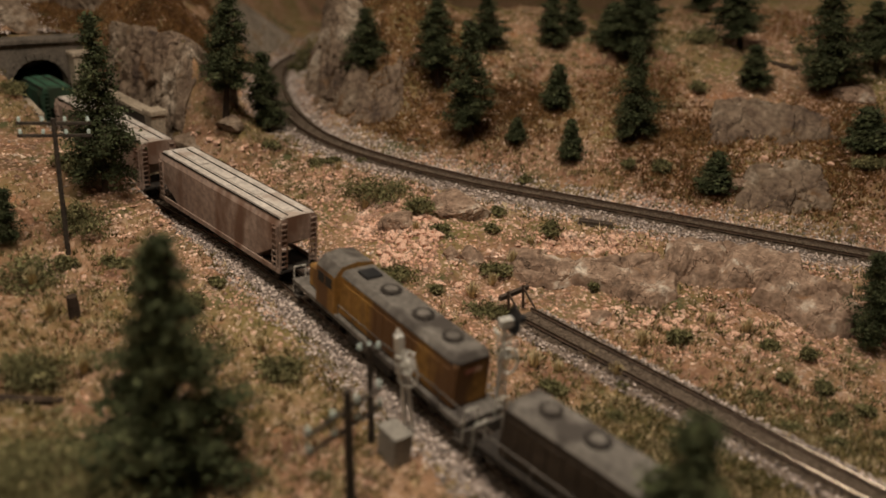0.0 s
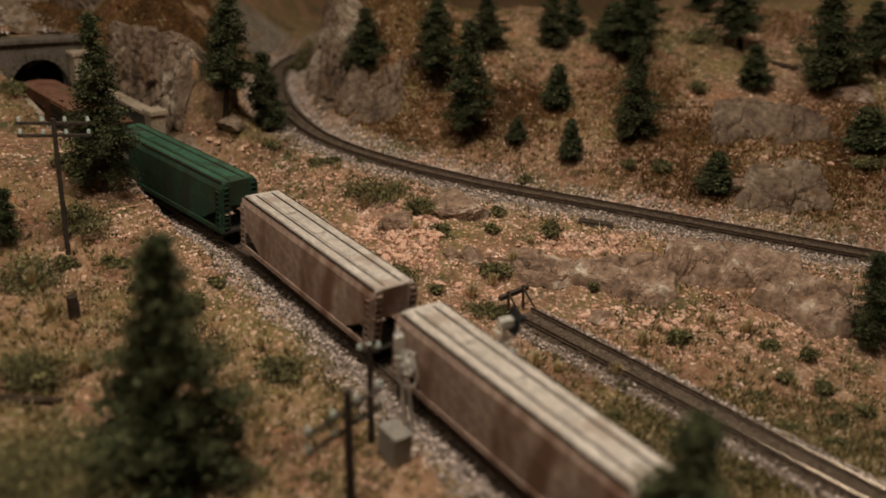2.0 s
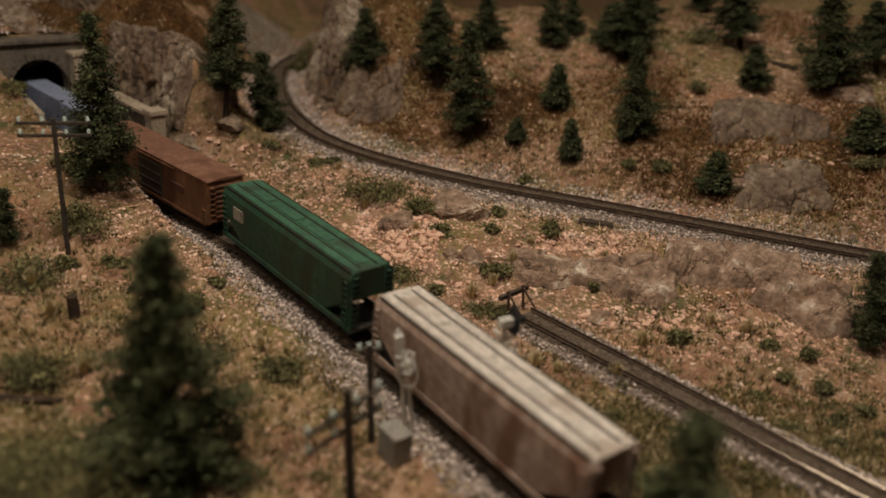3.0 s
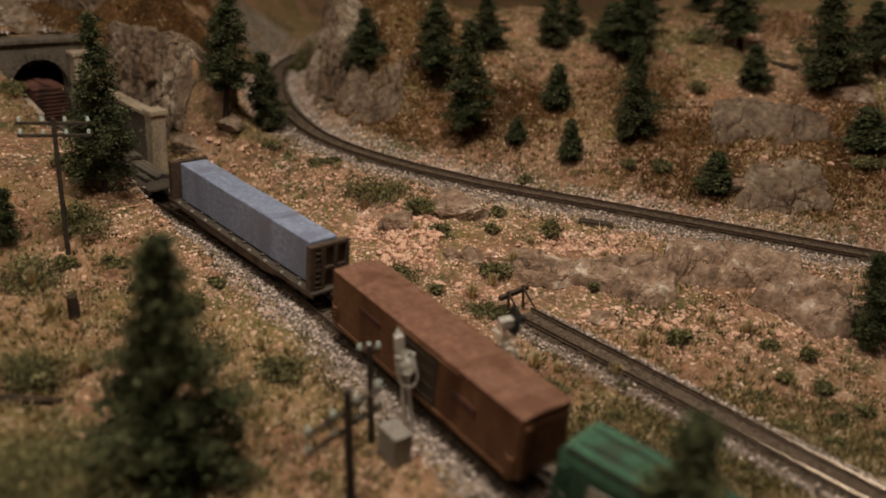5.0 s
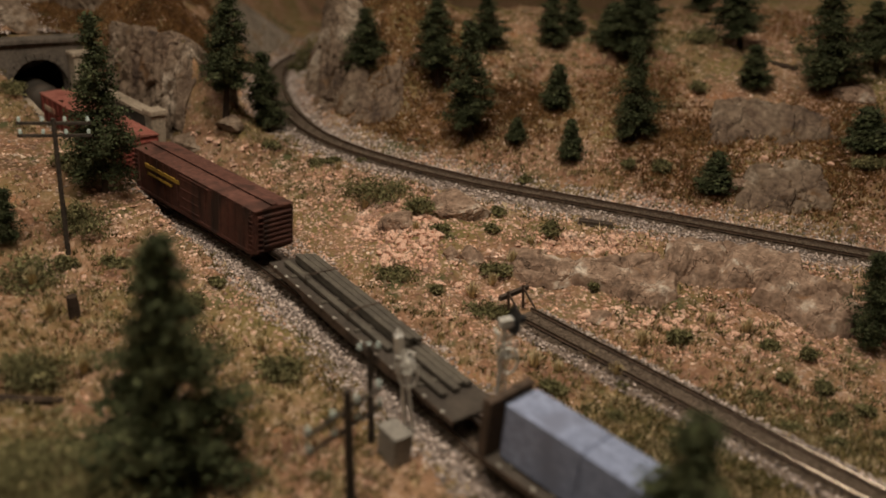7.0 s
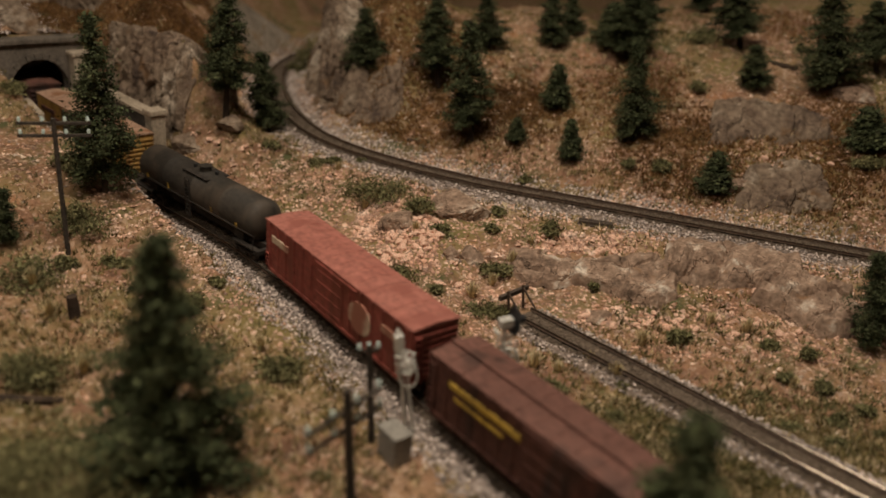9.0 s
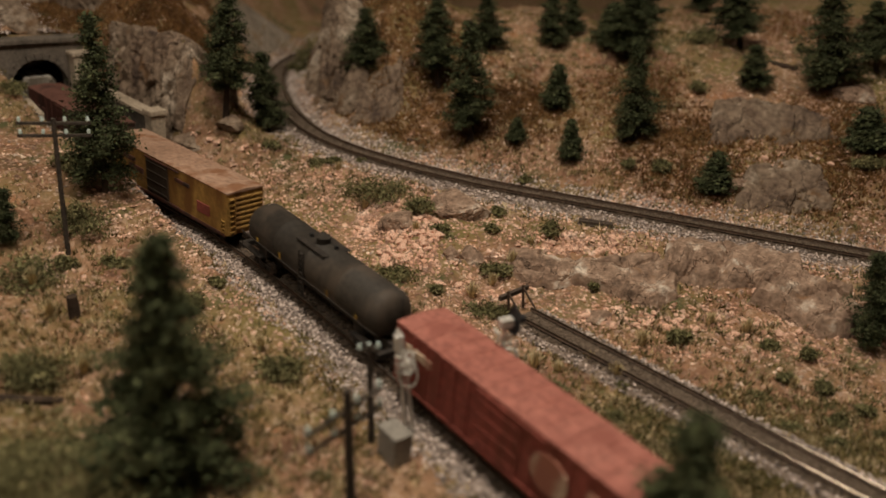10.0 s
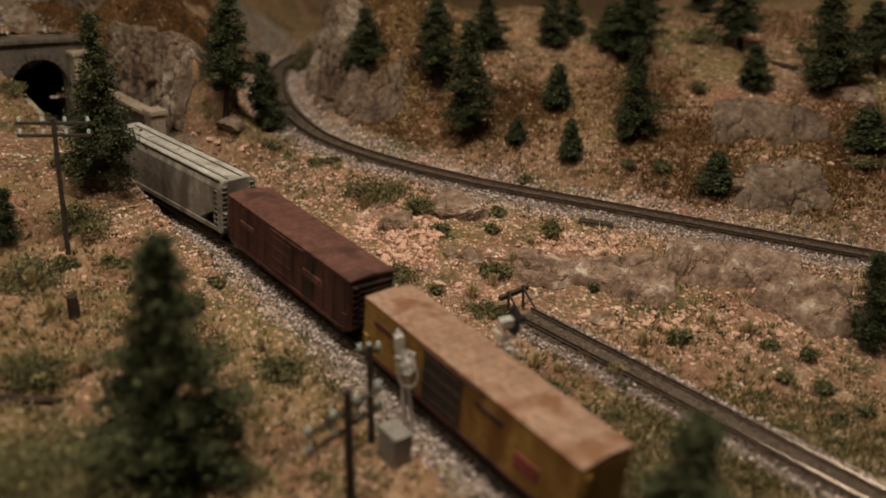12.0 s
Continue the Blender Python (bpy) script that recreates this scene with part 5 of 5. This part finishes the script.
def scatter(n, x0, x1, y0, y1, mask=None):
    p = np.stack([RNG.uniform(x0, x1, n), RNG.uniform(y0, y1, n)], -1)
    m1 = rough_land(p[:, 0] * 0.9 + 3, p[:, 1] * 0.9 - 2)
    om, im = near(MAIN_NP, p)
    ds, _ = near(SIDING_NP, p)
    dr, _ = near(REAR_NP, p)
    clear = (np.abs(om) > 0.028) & (np.abs(ds) > 0.017) & (np.abs(dr) > 0.026)
    if mask is not None:
        clear &= mask(m1)
    p = p[clear]
    return np.column_stack([p, height(p[:, 0], p[:, 1])])


GRIT = mat("grit_pale_pink", [(0.30, 0.17, 0.115), (0.44, 0.285, 0.205), (0.62, 0.50, 0.40)], 40, 0.9, bump=0.3, island=0.6, spec=0.12)
LITTER = mat("ground_litter_brown", [(0.10, 0.05, 0.022), (0.20, 0.095, 0.04), (0.27, 0.14, 0.06)], 25, 0.95, bump=0, island=0.5, spec=0.1)
pl = scatter(64000, -0.52, 0.56, 0.24, 1.16, lambda m: m > RNG.uniform(-0.28, 0.22, len(m)))
tagged(stones("grit", pl, 0.0006 + 0.0020 * RNG.random(len(pl)) ** 2.5, GRIT), "loose pale pink grit over the slopes", "grit", kind="stuff")
pl = scatter(26000, -0.30, 0.40, 0.50, 0.80, lambda m: m > -0.2)
tagged(stones("talus_grit", pl, 0.0007 + 0.0017 * RNG.random(len(pl)) ** 2.2, PEBBLE), "loose pink talus grit between the tracks", "grit", kind="stuff")
pl = np.concatenate([scatter(n, x - w, x + w, y - d, y + d) for n, x, y, w, d in ((700, -0.030, 0.622, 0.026, 0.034), (500, -0.056, 0.660, 0.024, 0.026), (500, 0.120, 0.640, 0.045, 0.012), (260, 0.17, 0.552, 0.06, 0.012), (300, -0.10, 0.71, 0.05, 0.03), (300, -0.21, 0.76, 0.05, 0.03))])
tagged(stones("talus_rubble", pl, 0.0010 + 0.0022 * RNG.random(len(pl)) ** 1.8, PEBBLE), "heaped pink talus rubble below the slopes", "rubble", kind="stuff")
pl = scatter(16000, -0.52, 0.56, 0.24, 1.16)
tagged(stones("ground_litter", pl, RNG.uniform(0.0005, 0.0013, len(pl)), LITTER, 0.5), "brown forest litter on the slopes", "litter", kind="stuff")


def tufts(name, pl, blades, tall, wide, material, label):
    """Short upright blades in little tufts."""
    n = len(pl) * blades
    c = np.repeat(pl, blades, 0) + np.column_stack([RNG.normal(0, wide, (n, 2)), np.zeros(n)])
    a = RNG.uniform(0, 6.28, n)
    w = RNG.uniform(0.0004, 0.0010, n)
    d = np.column_stack([np.cos(a) * w, np.sin(a) * w, np.zeros(n)])
    tip = c + np.column_stack([RNG.normal(0, tall * 0.45, (n, 2)), tall * RNG.uniform(0.45, 1.15, n)])
    c[:, 2] -= 0.0006
    V = np.stack([c - d, c + d, tip], 1).reshape(-1, 3)
    return tagged(raw(name, V.tolist(), [(3 * i, 3 * i + 1, 3 * i + 2) for i in range(n)], material), label, "grass", kind="stuff")


pl = scatter(15000, -0.52, 0.56, 0.22, 1.14, lambda m: m < RNG.uniform(-0.20, 0.12, len(m)))
tufts("turf", pl, 8, 0.0040, 0.0019, TURF, "olive and ochre turf tufts on the slopes")
pl = scatter(5000, -0.48, 0.50, 0.22, 1.0, lambda m: m < 0.1)
tufts("dry_grass", pl, 6, 0.0052, 0.0013, STRAW, "dry straw grass on the slopes")
pl = scatter(4000, -0.5, 0.56, 0.22, 1.0, lambda m: m < 0.15)
pl = pl[(pl[:, 0] > 0.02) | (RNG.random(len(pl)) < 0.35)]
tufts("green_turf", pl, 10, 0.0034, 0.0024, SHRUB, "dark green turf patches on the slopes")
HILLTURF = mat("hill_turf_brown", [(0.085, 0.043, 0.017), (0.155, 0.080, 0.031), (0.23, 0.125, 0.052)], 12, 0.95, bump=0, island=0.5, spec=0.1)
pl = scatter(64000, -0.17, 0.60, 0.70, 1.16)
side_, _ = near(REAR_NP, pl[:, :2])
# Brown turf grows thickest around the trees, putting their shade into the ground colour.
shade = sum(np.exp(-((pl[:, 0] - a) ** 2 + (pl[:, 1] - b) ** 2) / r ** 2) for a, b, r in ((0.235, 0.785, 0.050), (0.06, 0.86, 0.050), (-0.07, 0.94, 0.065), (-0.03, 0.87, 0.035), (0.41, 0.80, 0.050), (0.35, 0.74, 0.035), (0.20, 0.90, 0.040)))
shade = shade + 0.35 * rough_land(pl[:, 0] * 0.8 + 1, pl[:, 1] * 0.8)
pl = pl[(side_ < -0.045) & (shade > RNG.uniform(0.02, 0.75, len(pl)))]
tufts("hill_turf", pl, 7, 0.0036, 0.0022, HILLTURF, "dense brown turf and needles on the wooded hill, pooled as tree shade")
pl = scatter(20000, -0.64, -0.30, 0.86, 1.14)
tufts("mountain_turf", pl, 7, 0.0036, 0.0022, HILLTURF, "brown turf on the mountain over the tunnel")
pl = np.concatenate([scatter(24000, 0.04, 0.46, 0.28, 0.54), scatter(3000, -0.34, -0.02, 0.22, 0.50)])
pl = pl[rough_land(pl[:, 0] * 0.7 - 4, pl[:, 1] * 0.7 + 5) < RNG.uniform(-0.12, 0.26, len(pl))]
pl = pl[RNG.random(len(pl)) > 0.95 * smooth(0.40, 0.54, pl[:, 1])]
k = RNG.random(len(pl))
tufts("meadow_turf", pl[k < 0.5], 9, 0.0042, 0.0024, TURF, "olive ochre meadow turf on the flats")
tufts("meadow_straw", pl[(k > 0.5) & (k < 0.74)], 8, 0.0050, 0.0018, STRAW, "pale dry grass on the flats")
tufts("meadow_green", pl[k > 0.74], 10, 0.0036, 0.0026, SHRUB, "low green growth on the flats")
DRYGRASS = mat("bleached_dry_grass", [(0.42, 0.32, 0.16), (0.55, 0.44, 0.25), (0.68, 0.58, 0.38)], 12, 0.9, bump=0, island=0.4, spec=0.1)
for i, (x, y, h) in enumerate(STRAW_AT):
    h *= 1.5
    base = np.array([[x, y, G(x, y)]] * 1)
    n = 80
    rnd = np.random.default_rng(600 + i)
    a, t = rnd.uniform(0, 6.28, n), rnd.uniform(0.1, 0.75, n)
    tip = base + np.column_stack([np.cos(a) * t * h * 0.8, np.sin(a) * t * h * 0.8, h * (1.1 - 0.6 * t)])
    root = base + np.column_stack([rnd.normal(0, 0.0010, (n, 2)), np.full(n, -0.001)])
    w = np.column_stack([np.cos(a + 1.57), np.sin(a + 1.57), 0 * a]) * 0.0008
    V = np.stack([root - w, root + w, tip], 1).reshape(-1, 3)
    tagged(raw("grass_clump", V.tolist(), [(3 * j, 3 * j + 1, 3 * j + 2) for j in range(n)], DRYGRASS), "dry straw-coloured grass clump on the bank", "grass clump", group="grass clumps")

# ---- near conifers ----
plant(-0.128, 0.322, 0.141, 0.043, kind=5, lean=(0, 0.3), turn=40)
plant(0.112, 0.268, 0.112, 0.026, kind=1, lean=(0, 4), turn=80)


# ---- tunnel portal ----
def portal():
    s = -0.320
    p = on_main(s)
    m = pose(p.x, p.y, 0, 0, 0, math.degrees(bend(s)))
    th = tagged(empty("tunnel_portal", m), "sooty concrete tunnel portal with pale wing wall", "tunnel portal")
    R, spring = 0.031, 0.046
    out = [(-0.15, -0.02), (-R, -0.02)] + [(-R * math.cos(a), spring + R * math.sin(a)) for a in [math.pi * k / 20 for k in range(21)]] + [(R, -0.02), (0.052, -0.02), (0.052, 0.094), (-0.15, 0.094)]
    bm = bmesh.new()
    f = bm.faces.new([bm.verts.new((0, y, z)) for y, z in out])
    r = bmesh.ops.extrude_face_region(bm, geom=[f])
    bmesh.ops.translate(bm, verts=[v for v in r["geom"] if isinstance(v, bmesh.types.BMVert)], vec=(-0.014, 0, 0))
    bmesh.ops.recalc_face_normals(bm, faces=bm.faces)
    part("headwall", bm, CONCRETE, th)
    for k in range(13):
        a0, a1 = math.pi * k / 13 + 0.012, math.pi * (k + 1) / 13 - 0.012
        bm = bmesh.new()
        loft(bm, [[(x, -rr * math.cos(a), spring + rr * math.sin(a)) for a, rr in ((a0, R - 0.0002), (a1, R - 0.0002), (a1, R + 0.007), (a0, R + 0.007))] for x in (-0.004, 0.0014)])
        part("arch_stone", bm, CONCRETE, th)
    part("backfill", boxes((-0.050, -0.012, -0.15, 0.056, 0.0890, 0.0965), bevel=0.001), GROUND, th)
    part("coping", boxes((-0.017, 0.004, -0.15, 0.054, 0.0940, 0.0995), bevel=0.0008), CONCRETE, th)
    bm = bmesh.new()
    n = 20
    prof = [(-R - 0.004, -0.02)] + [(-(R + 0.004) * math.cos(math.pi * k / n), spring + (R + 0.004) * math.sin(math.pi * k / n)) for k in range(n + 1)] + [(R + 0.004, -0.02)]
    rings = [[bm.verts.new((x, y, z)) for y, z in prof] for x in (-0.013, -0.26)]
    for i in range(len(prof) - 1):
        bm.faces.new((rings[0][i], rings[0][i + 1], rings[1][i + 1], rings[1][i]))
    part("bore_lining", bm, TUNNEL, th)
    # stepped wing wall on the far side, low sloping one on the near side
    part("pier", boxes((0.0, 0.016, 0.033, 0.052, -0.02, 0.080), bevel=0.0006), CONCRETE_PALE, th)
    part("pier_cap", boxes((-0.001, 0.018, 0.031, 0.054, 0.080, 0.0845), bevel=0.0006), CONCRETE_PALE, th)
    part("wing_wall", boxes((0.016, 0.180, 0.034, 0.044, -0.02, 0.0530), bevel=0.0005), CONCRETE, th)
    part("wing_cap", boxes((0.018, 0.180, 0.0320, 0.0465, 0.0530, 0.0572), bevel=0.0006), CONCRETE_PALE, th)
    part("end_pier", boxes((0.180, 0.194, 0.0318, 0.0470, -0.02, 0.0560), bevel=0.0006), CONCRETE_PALE, th)
    part("end_pier_cap", boxes((0.1785, 0.196, 0.0302, 0.0486, 0.0560, 0.0615), bevel=0.0007), CONCRETE_PALE, th)
    bm = bmesh.new()
    loft(bm, [[(x, -0.044, -0.02), (x, -0.035, -0.02), (x, -0.035, z), (x, -0.044, z)] for x, z in ((0.060, 0.052), (0.085, 0.047), (0.098, 0.044))])
    part("wing_wall", bm, CONCRETE_PALE, th)


portal()


# ---- line-side things ----
def telegraph_pole(x, y, h, angle, arms, half, lean=0.0, label="dark wooden telegraph pole with glass insulators", pins=4, thick=1.0):
    th = tagged(empty("telegraph_pole", pose(x, y, G(x, y), 0, lean, 0)), label, "telegraph pole", group="telegraph poles")
    bm = bmesh.new()
    tube(bm, (0, 0, -0.01), (0, 0, h), 0.0019 * thick, 0.0016 * thick, 10)
    part("pole", bm, POLEWOOD, th)
    c, s = math.cos(angle), math.sin(angle)
    for z in arms:
        bm = bmesh.new()
        box(bm, -half, half, -0.0010, 0.0010, z - 0.0011, z + 0.0011, bevel=0.0002)
        bmesh.ops.transform(bm, matrix=Matrix.Rotation(angle, 4, "Z") @ Matrix.Translation((0, 0.0018, 0)), verts=bm.verts)
        arm = part("crossarm", bm, POLEWOOD, th)
        for k in range(pins):
            u = half * (-0.92 + 1.84 * k / (pins - 1)) if pins > 1 else 0
            bm = bmesh.new()
            a = (u * c - 0.0018 * s, u * s + 0.0018 * c)
            tube(bm, (*a, z + 0.0010), (*a, z + 0.0026), 0.0005, n=6)
            tube(bm, (*a, z + 0.0020), (*a, z + 0.0046), 0.0014, 0.0010, 10)
            part("insulator", bm, GLASSINS, arm)
    return th


telegraph_pole(-0.281, 0.542, 0.104, 0.35, (0.100, 0.091), 0.024)
telegraph_pole(-0.033, 0.312, 0.073, 0.95, (0.060, 0.050), 0.026, -4, thick=1.35)
telegraph_pole(-0.030, 0.371, 0.064, 0.2, (0.0595,), 0.0055, -4, "thin dark line-side pole with three pale insulators", 3)


def searchlight_signal(x, y, h, lean, head_at, turn, label, dark):
    th = tagged(empty("railway_signal", pose(x, y, G(x, y), 0, lean, 0)), label, "signal", group="signals")
    part("footing", boxes((-0.004, 0.004, -0.004, 0.004, -0.004, 0.003), bevel=0.0005), BOXGREY, th)
    bm = bmesh.new()
    tube(bm, (0, 0, 0), (0, 0, h), 0.0014, 0.0011, 10)
    part("mast", bm, SILVER, th)
    c, s = math.cos(turn), math.sin(turn)
    bm = bmesh.new()
    for sg in (-1, 1):
        tube(bm, (0.0045 * c + sg * 0.0018 * s, 0.0045 * s - sg * 0.0018 * c, 0.002), (0.0034 * c + sg * 0.0018 * s, 0.0034 * s - sg * 0.0018 * c, h * 0.86), 0.00055, n=6)
    for k in range(14):
        z = 0.004 + h * 0.82 * k / 14
        tube(bm, (0.0042 * c + 0.0018 * s, 0.0042 * s - 0.0018 * c, z), (0.0042 * c - 0.0018 * s, 0.0042 * s + 0.0018 * c, z), 0.00045, n=5)
    part("ladder", bm, SILVER, th)
    # service platform with hoop rail
    pz = h * 0.66
    bm = bmesh.new()
    fl = boxes((-0.0015, 0.0075, -0.0035, 0.0035, pz - 0.0004, pz + 0.0004))
    bmesh.ops.transform(fl, matrix=Matrix.Rotation(turn, 4, "Z"), verts=fl.verts)
    part("platform", fl, SILVER, th)
    for z in (pz + 0.006, pz + 0.011):
        pts = [(-0.0015, -0.0035), (0.0075, -0.0035), (0.0075, 0.0035), (-0.0015, 0.0035)]
        for a, b in zip(pts, pts[1:] + pts[:1]):
            tube(bm, (*a, z), (*b, z), 0.0004, n=5)
    for a in ((-0.0015, -0.0035), (0.0075, -0.0035), (0.0075, 0.0035), (-0.0015, 0.0035)):
        tube(bm, (*a, pz), (*a, pz + 0.011), 0.0004, n=5)
    bmesh.ops.transform(bm, matrix=Matrix.Rotation(turn, 4, "Z"), verts=bm.verts)
    part("guard_rail", bm, SILVER, th)
    V, F, n, q = [], [], 20, 6
    for k in range(n):
        a = 6.2832 * k / n
        for e in range(q):
            b = 6.2832 * e / q
            V.append(((0.0055 + 0.0008 * math.cos(b)) * math.cos(a) + 0.004, -0.003 + 0.0008 * math.sin(b), pz - 0.001 + (0.0085 + 0.0008 * math.cos(b)) * math.sin(a)))
            F.append((k * q + e, k * q + (e + 1) % q, (k + 1) % n * q + (e + 1) % q, (k + 1) % n * q + e))
    raw("safety_hoop", V, F, SILVER, th)
    # head: target disc, lamp case, hood
    M = Matrix.Translation((0, 0, head_at)) @ Matrix.Rotation(turn, 4, "Z")
    if dark:
        bm = bmesh.new()
        bmesh.ops.create_cone(bm, cap_ends=True, segments=24, radius1=0.0072, radius2=0.0072, depth=0.0008, matrix=M @ Matrix.Translation((0.0060, 0, 0)) @ Matrix.Rotation(math.pi / 2, 4, "Y") @ Matrix.Diagonal((1.25, 0.9, 1, 1)))
        part("target_disc", bm, BLACK, th, "matt black oval target")
        bm = bmesh.new()
        box(bm, -0.0040, 0.0050, -0.0026, 0.0026, -0.0030, 0.0030, bevel=0.0008)
        bmesh.ops.transform(bm, matrix=M, verts=bm.verts)
        part("lamp_case", bm, SILVER, th)
        bm = bmesh.new()
        tube(bm, (0.006, 0, 0.001), (0.0125, 0, 0.0004), 0.0028, 0.0026, 12)
        bmesh.ops.transform(bm, matrix=M, verts=bm.verts)
        part("hood", bm, BLACK, th)
        bm = bmesh.new()
        box(bm, -0.0058, -0.0040, -0.0034, 0.0034, -0.0070, -0.0040, bevel=0.0005)
        bmesh.ops.transform(bm, matrix=M, verts=bm.verts)
        part("junction_box", bm, WHITEDOT, th)
    else:
        bm = bmesh.new()
        box(bm, -0.0030, 0.0030, -0.0030, 0.0030, -0.0085, 0.0075, bevel=0.0022)
        bmesh.ops.transform(bm, matrix=M, verts=bm.verts)
        part("lamp_case", bm, SILVER, th)
        bm = bmesh.new()
        tube(bm, (0, 0, 0.0072), (0, 0, 0.0098), 0.0018, 0.0006, 10)
        bmesh.ops.transform(bm, matrix=M, verts=bm.verts)
        part("finial", bm, SILVER, th)


searchlight_signal(-0.0115, 0.392, 0.067, -7.5, 0.062, -0.3, "silver railway signal with ladder and platform beside the line", False)
searchlight_signal(0.041, 0.407, 0.076, -1.0, 0.073, 0.5, "silver lattice signal mast with black target", True)


def relay_box(x, y):
    th = tagged(empty("relay_cabinet", pose(x, y, G(x, y), 0, -2, -52)), "grey trackside relay cabinet", "relay cabinet")
    part("cabinet_body", boxes((-0.0085, 0.0085, -0.0055, 0.0055, -0.002, 0.0190), bevel=0.0004), BOXGREY, th)
    part("cabinet_lid", boxes((-0.0092, 0.0092, -0.0062, 0.0062, 0.0190, 0.0206), bevel=0.0004), BOXGREY, th)
    part("door", boxes((-0.0075, 0.0075, -0.0061, -0.0054, 0.001, 0.0175), bevel=0.0002), BOXGREY, th)
    part("plinth", boxes((-0.0095, 0.0095, -0.0066, 0.0066, -0.006, -0.0015)), CONCRETE, th)


relay_box(-0.016, 0.358)


def log(x, y, length, r, turn, label, material, tilt=0.0):
    bm = bmesh.new()
    loops = []
    rnd = random.Random(int(1000 * (x + 2)))
    for i in range(9):
        t = i / 8
        rr = r * (1 - 0.25 * t)
        loops.append([(length * (t - 0.5), rr * rnd.uniform(0.88, 1.1) * math.cos(a), rr * rnd.uniform(0.88, 1.1) * math.sin(a)) for a in [6.2832 * k / 9 for k in range(9)]])
    loft(bm, loops)
    ob = part("fallen_log", bm, material)
    ob.matrix_world = pose(x, y, G(x, y) + r * 0.55, 0, tilt, turn)
    return tagged(ob, label, "log", group="fallen logs")


log(-0.232, 0.376, 0.046, 0.0030, 6, "dark fallen log in dry turf", BARK)
log(-0.037, 0.823, 0.024, 0.0020, -20, "dark curved dead log above the line", BARK)
log(0.365, 0.936, 0.032, 0.0034, -28, "dark fallen log on the wooded hill", BARK)
log(0.163, 1.000, 0.032, 0.0034, -50, "fallen log near the hilltop", BARK)
log(-0.108, 0.338, 0.020, 0.0018, 50, "pale bleached branch on the ground", CONCRETE_PALE)
bm = bmesh.new()
tube(bm, (0, 0, -0.004), (0.0004, 0, 0.0165), 0.0042, 0.0036, 12)
ob = part("tree_stump", bm, BARK)
ob.matrix_world = pose(-0.243, 0.468, G(-0.243, 0.468), 0, -4, 0)
tagged(ob, "dark sawn tree stump in the clearing", "stump")
th = tagged(empty("tie_pile", pose(0.133, 0.668, G(0.133, 0.668), 0, 0, -8)), "small pile of dark old railway ties", "tie pile")
for k, (y, z) in enumerate(((-0.0045, 0.0010), (0.0, 0.0010), (0.0045, 0.0010), (-0.0018, 0.0036), (0.0026, 0.0036))):
    bm = boxes((-0.0150, 0.0150, y - 0.0017, y + 0.0017, z - 0.0012, z + 0.0013), bevel=0.0003)
    bmesh.ops.rotate(bm, verts=bm.verts, matrix=Matrix.Rotation(radians((k * 37) % 7 - 3), 3, "Z"))
    part("old_tie", bm, TIE, th)


def bumper(x, y, turn):
    th = tagged(empty("buffer_stop", pose(x, y, -0.003, 0, 0, turn)), "rusty wood and steel buffer stop at the siding's end", "buffer stop")
    for s in (-0.00875, 0.00875):
        bm = bmesh.new()
        tube(bm, (0.004, s, -0.002), (0.001, s, 0.0165), 0.0011, n=6)
        tube(bm, (0.017, s, 0.001), (0.001, s, 0.0150), 0.0009, n=6)
        part("post", bm, RAILSIDE, th)
    part("beam", boxes((-0.0020, 0.0012, -0.0165, 0.0165, 0.0100, 0.0140), bevel=0.0003), TIE, th)


bumper(0.058, 0.556, -43)


motions()
